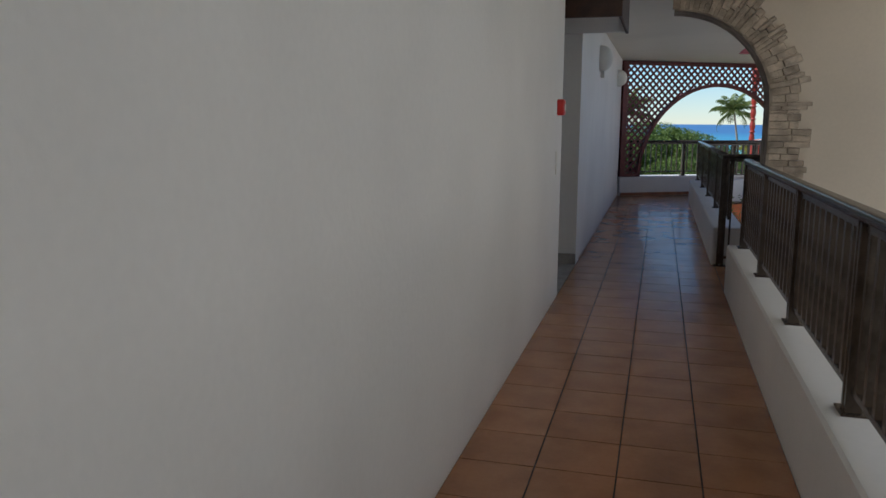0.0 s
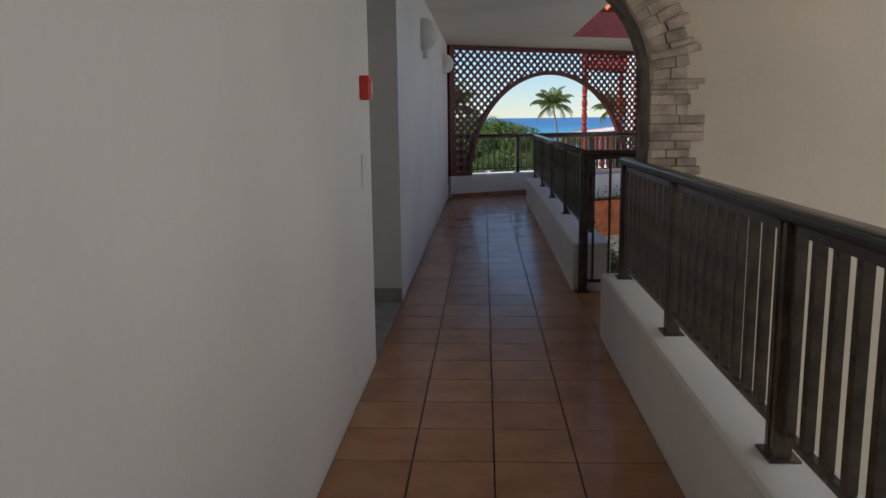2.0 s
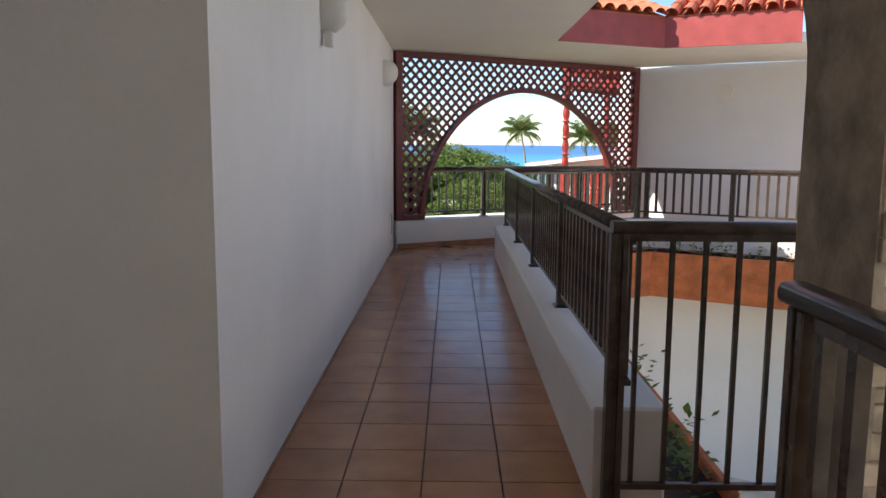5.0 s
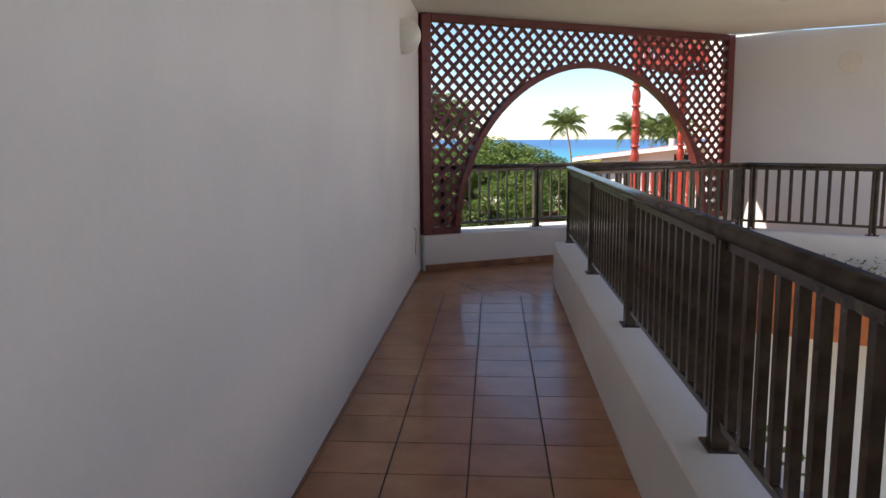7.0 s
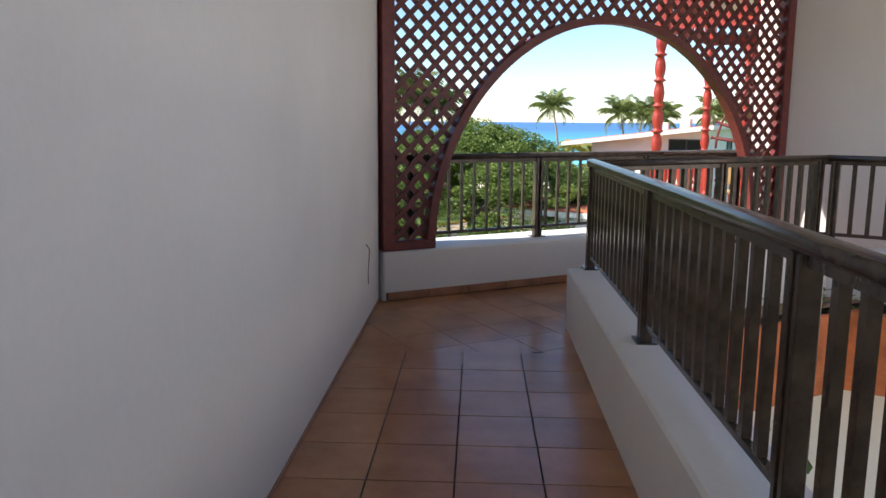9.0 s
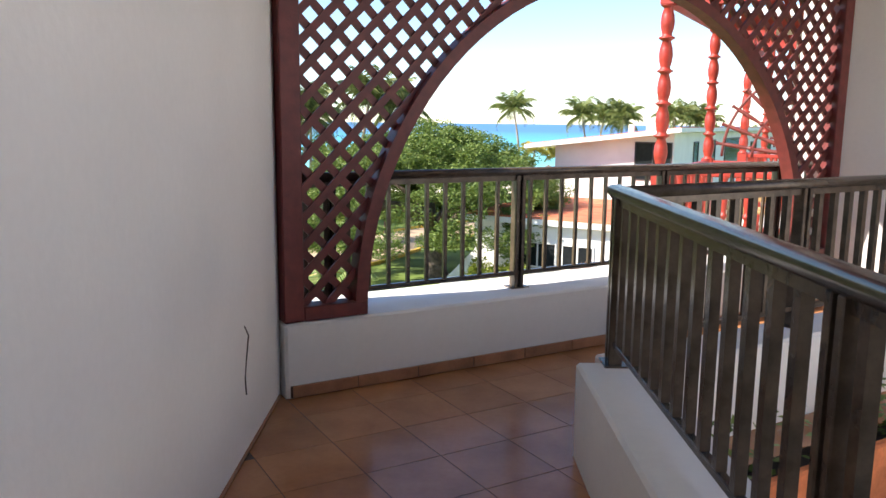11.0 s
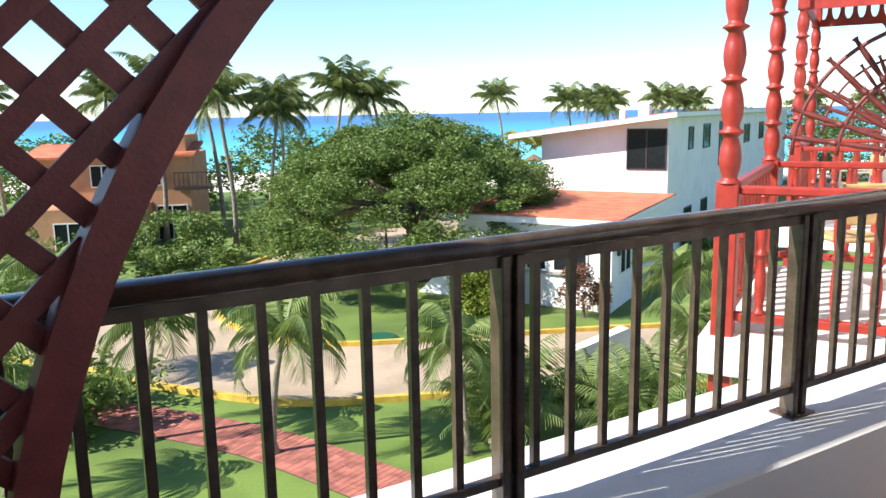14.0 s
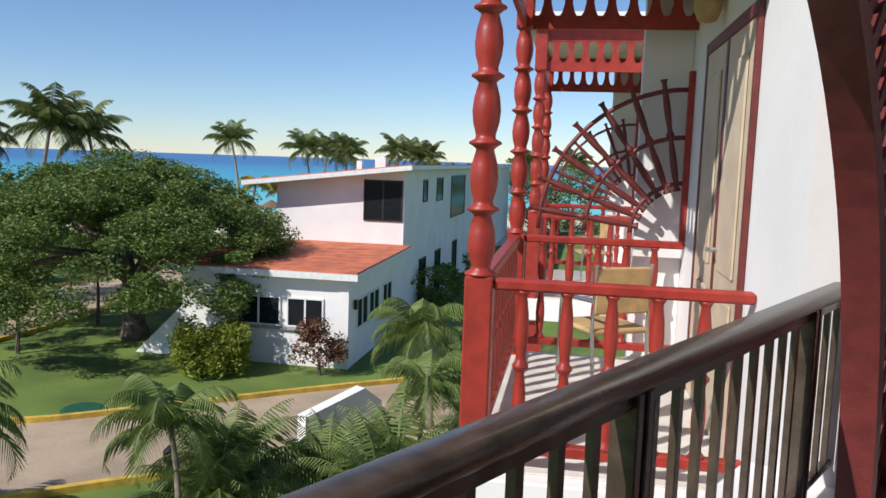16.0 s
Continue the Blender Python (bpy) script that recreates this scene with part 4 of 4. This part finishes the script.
# garden palms near the walkway
arch_f = fronds(16, 1.9, 2.3, 21, leaflets=30, blade=0.42, wide=0.02, up=(-0.3, 1.2))
gp = palm("garden_palm", "slim garden palm with bright arching fronds", 2.8, 0.4, arch_f, FERN, at_ground(-2.4, 31.5), 0.08, 0.06, "garden palms")
for x, y, turn, s in ((-5.4, 32.4, 70, 1.0), (8.6, 36.2, 200, 1.0), (1.9, 31.2, 140, 0.85), (-9.5, 36.4, 15, 1.05), (7.2, 33.2, 310, 0.8), (-7.4, 30.0, 250, 0.9)):
    copy_thing(gp, at_ground(x, y, turn, s))
grassy = fronds(26, 1.7, 1.2, 23, leaflets=26, blade=0.3, wide=0.014, up=(0.3, 1.35))
cy = palm("cycad", "feathery fern palm with grey-green fronds", 0.5, 0.05, grassy, FERN, at_ground(4.9, 32.6), 0.14, 0.12, "fern palms")
for x, y, turn, s in ((6.3, 32.0, 50, 1.2), (5.6, 30.8, 100, 1.1), (3.0, 33.0, 170, 1.25), (2.6, 31.8, 220, 1.1), (9.6, 34.0, 220, 1.1), (10.8, 37.5, 20, 1.2), (12.2, 39.5, 130, 1.2)):
    copy_thing(cy, at_ground(x, y, turn, s))
for x, y in ((-4.9, 49.0), (-3.2, 47.5), (-0.8, 51.7), (1.0, 54.8), (-2.2, 55.5)):
    e = thing("slender_tree", "thin dark tree trunk on the lawn", "tree", "lawn trees", at_ground(x, y))
    part("trunk", tube(bmesh.new(), [(0, 0, -0.05), (0.05, 0, 1.4), (0.0, 0.05, 3.2)], [0.09, 0.065, 0.04], 7), BARK, e)
    c = new("crown", foliage("crown", [(0.1 * k, 0.1, 2.9 + 0.25 * k, 0.4, 0.6) for k in range(3)], 70, 0.10, 31))
    c.data.materials.append(LEAF)
    c.parent = e

# beach umbrellas, lamps, pot, low wall
for x, y in ((11.2, 101), (13.6, 103), (15.5, 100)):
    e = thing("beach_umbrella", "thatched round beach umbrella on the sand", "beach umbrella", "beach umbrellas", at_ground(x, y))
    part("pole", tube(bmesh.new(), [(0, 0, 0), (0, 0, 2.0)], [0.06, 0.06], 7), BARK, e)
    part("thatch", lathe(bmesh.new(), [(1.4, 1.7), (1.35, 1.8), (0.1, 2.5), (0.02, 2.55)], Matrix(), 14), STRAW, e)
for x, y in ((-6.2, 43.9), (1.7, 32.6)):
    e = thing("garden_lamp", "short dark green garden lamp post", "garden lamp", "garden lamps", at_ground(x, y))
    part("base", lathe(bmesh.new(), [(0.22, 0), (0.2, 0.05), (0.09, 0.5), (0.05, 0.55)], Matrix(), 10), GREENM, e)
    part("post", tube(bmesh.new(), [(0, 0, 0.5), (0, 0, 1.15)], [0.035, 0.03], 8), GREENM, e)
    part("lantern", lathe(bmesh.new(), [(0.06, 1.15), (0.12, 1.2), (0.13, 1.42), (0.03, 1.52)], Matrix(), 8), FRAME, e)
e = thing("planter_pot", "square stone planter beside the drive", "planter", at=at_ground(-4.3, 50.3))
part("pot", lathe(bmesh.new(), [(0.35, 0), (0.42, 0.5), (0.5, 0.6), (0.5, 0.68), (0.4, 0.68), (0.38, 0.6)], Matrix.Rotation(radians(45), 4, "Z"), 4), THRESH, e)
me = foliage("leaves", [(0, 0, 0.8, 0.35, 0.7)], 120, 0.07, 41)
me.materials.append(LEAF)
c = new("leaves", me)
c.parent = e
e = thing("garden_wall", "low white garden gable wall among ferns", "wall", at=frame_at((6.4, 35.9), 25, G))
bm = bmesh.new()
pts = [(-1.6, 0), (0.9, 0), (0.9, 0.9), (0.3, 1.35), (-1.6, 0.95)]
lo = [bm.verts.new((x, 0, z)) for x, z in pts]
hi = [bm.verts.new((x, 0.35, z)) for x, z in pts]
bm.faces.new(lo)
bm.faces.new(hi[::-1])
for i in range(5):
    bm.faces.new((lo[i], lo[(i + 1) % 5], hi[(i + 1) % 5], hi[i]))
part("wall", bm, PLASTER, e)
e = thing("manhole_cover", "round green cover in the lawn", "cover", at=at_ground(-0.5, 40.2))
part("lid", lathe(bmesh.new(), [(0.6, 0), (0.6, 0.05), (0.5, 0.09), (0.02, 0.1)], Matrix(), 18), GREENM, e)

# ---- floor tiles, last ----
PITCH = 0.3333
tile_mesh = None
for row in range(-8, 56):
    for col in range(-1, 3):
        x, y = 0.66 + (col - 1) * PITCH, -0.07 + row * PITCH
        x0, x1 = max(0.002, x + 0.003), (1.352 if col == 2 else x + PITCH - 0.003)
        if y + PITCH > 15.25 or x1 - x0 < 0.03 or y < -2.6:
            continue
        if y > 1.5:
            part("tile", B(x0, x1, y + 0.003, y + PITCH - 0.003, -0.005, 0.0, bevel=0.0012), TILE, floor)
        else:
            tile_mesh = box(tile_mesh or bmesh.new(), x0, x1, y + 0.003, y + PITCH - 0.003, -0.005, 0.0)
if tile_mesh:
    t = part("tiles_behind", tile_mesh, TILE, floor)
    t["kind"] = "stuff"
bm = bmesh.new()
near = [(-0.2, 14.75), (1.4, 14.75), (1.4, 15.25), (3.45, 16.5), (5.5, 15.25), (7.2, 15.25), (7.2, 16.5), (3.5, 18.5), (-0.1, 16.4)]


def inside(p, poly):
    hit = False
    for (x0, y0), (x1, y1) in zip(poly, poly[1:] + poly[:1]):
        if (y0 > p.y) != (y1 > p.y) and p.x < (x1 - x0) * (p.y - y0) / (y1 - y0) + x0:
            hit = not hit
    return hit


DIAG = frame_at((0, 16.25), 29.8)
for i in range(-6, 26):
    for j in range(-12, 12):
        p = DIAG @ Vector(((i + 0.5) * PITCH, (j + 0.5) * PITCH, 0))
        if inside(p, near):
            part("tile", B(i * PITCH + 0.0016, (i + 1) * PITCH - 0.0016, j * PITCH + 0.0016, (j + 1) * PITCH - 0.0016, -0.006, -0.0035, bevel=0.001, m=DIAG), TILE, floor)
gap = bmesh.new()
for i in range(4):
    for j in range(5):
        x0, y0 = 1.354 + i * PITCH, 7.45 + j * 0.26
        if x0 < 2.3:
            box(gap, x0 + 0.003, x0 + PITCH - 0.003, y0 + 0.003, y0 + 0.257, -0.005, -0.001)
part("tile_run", gap, TILE, floor)
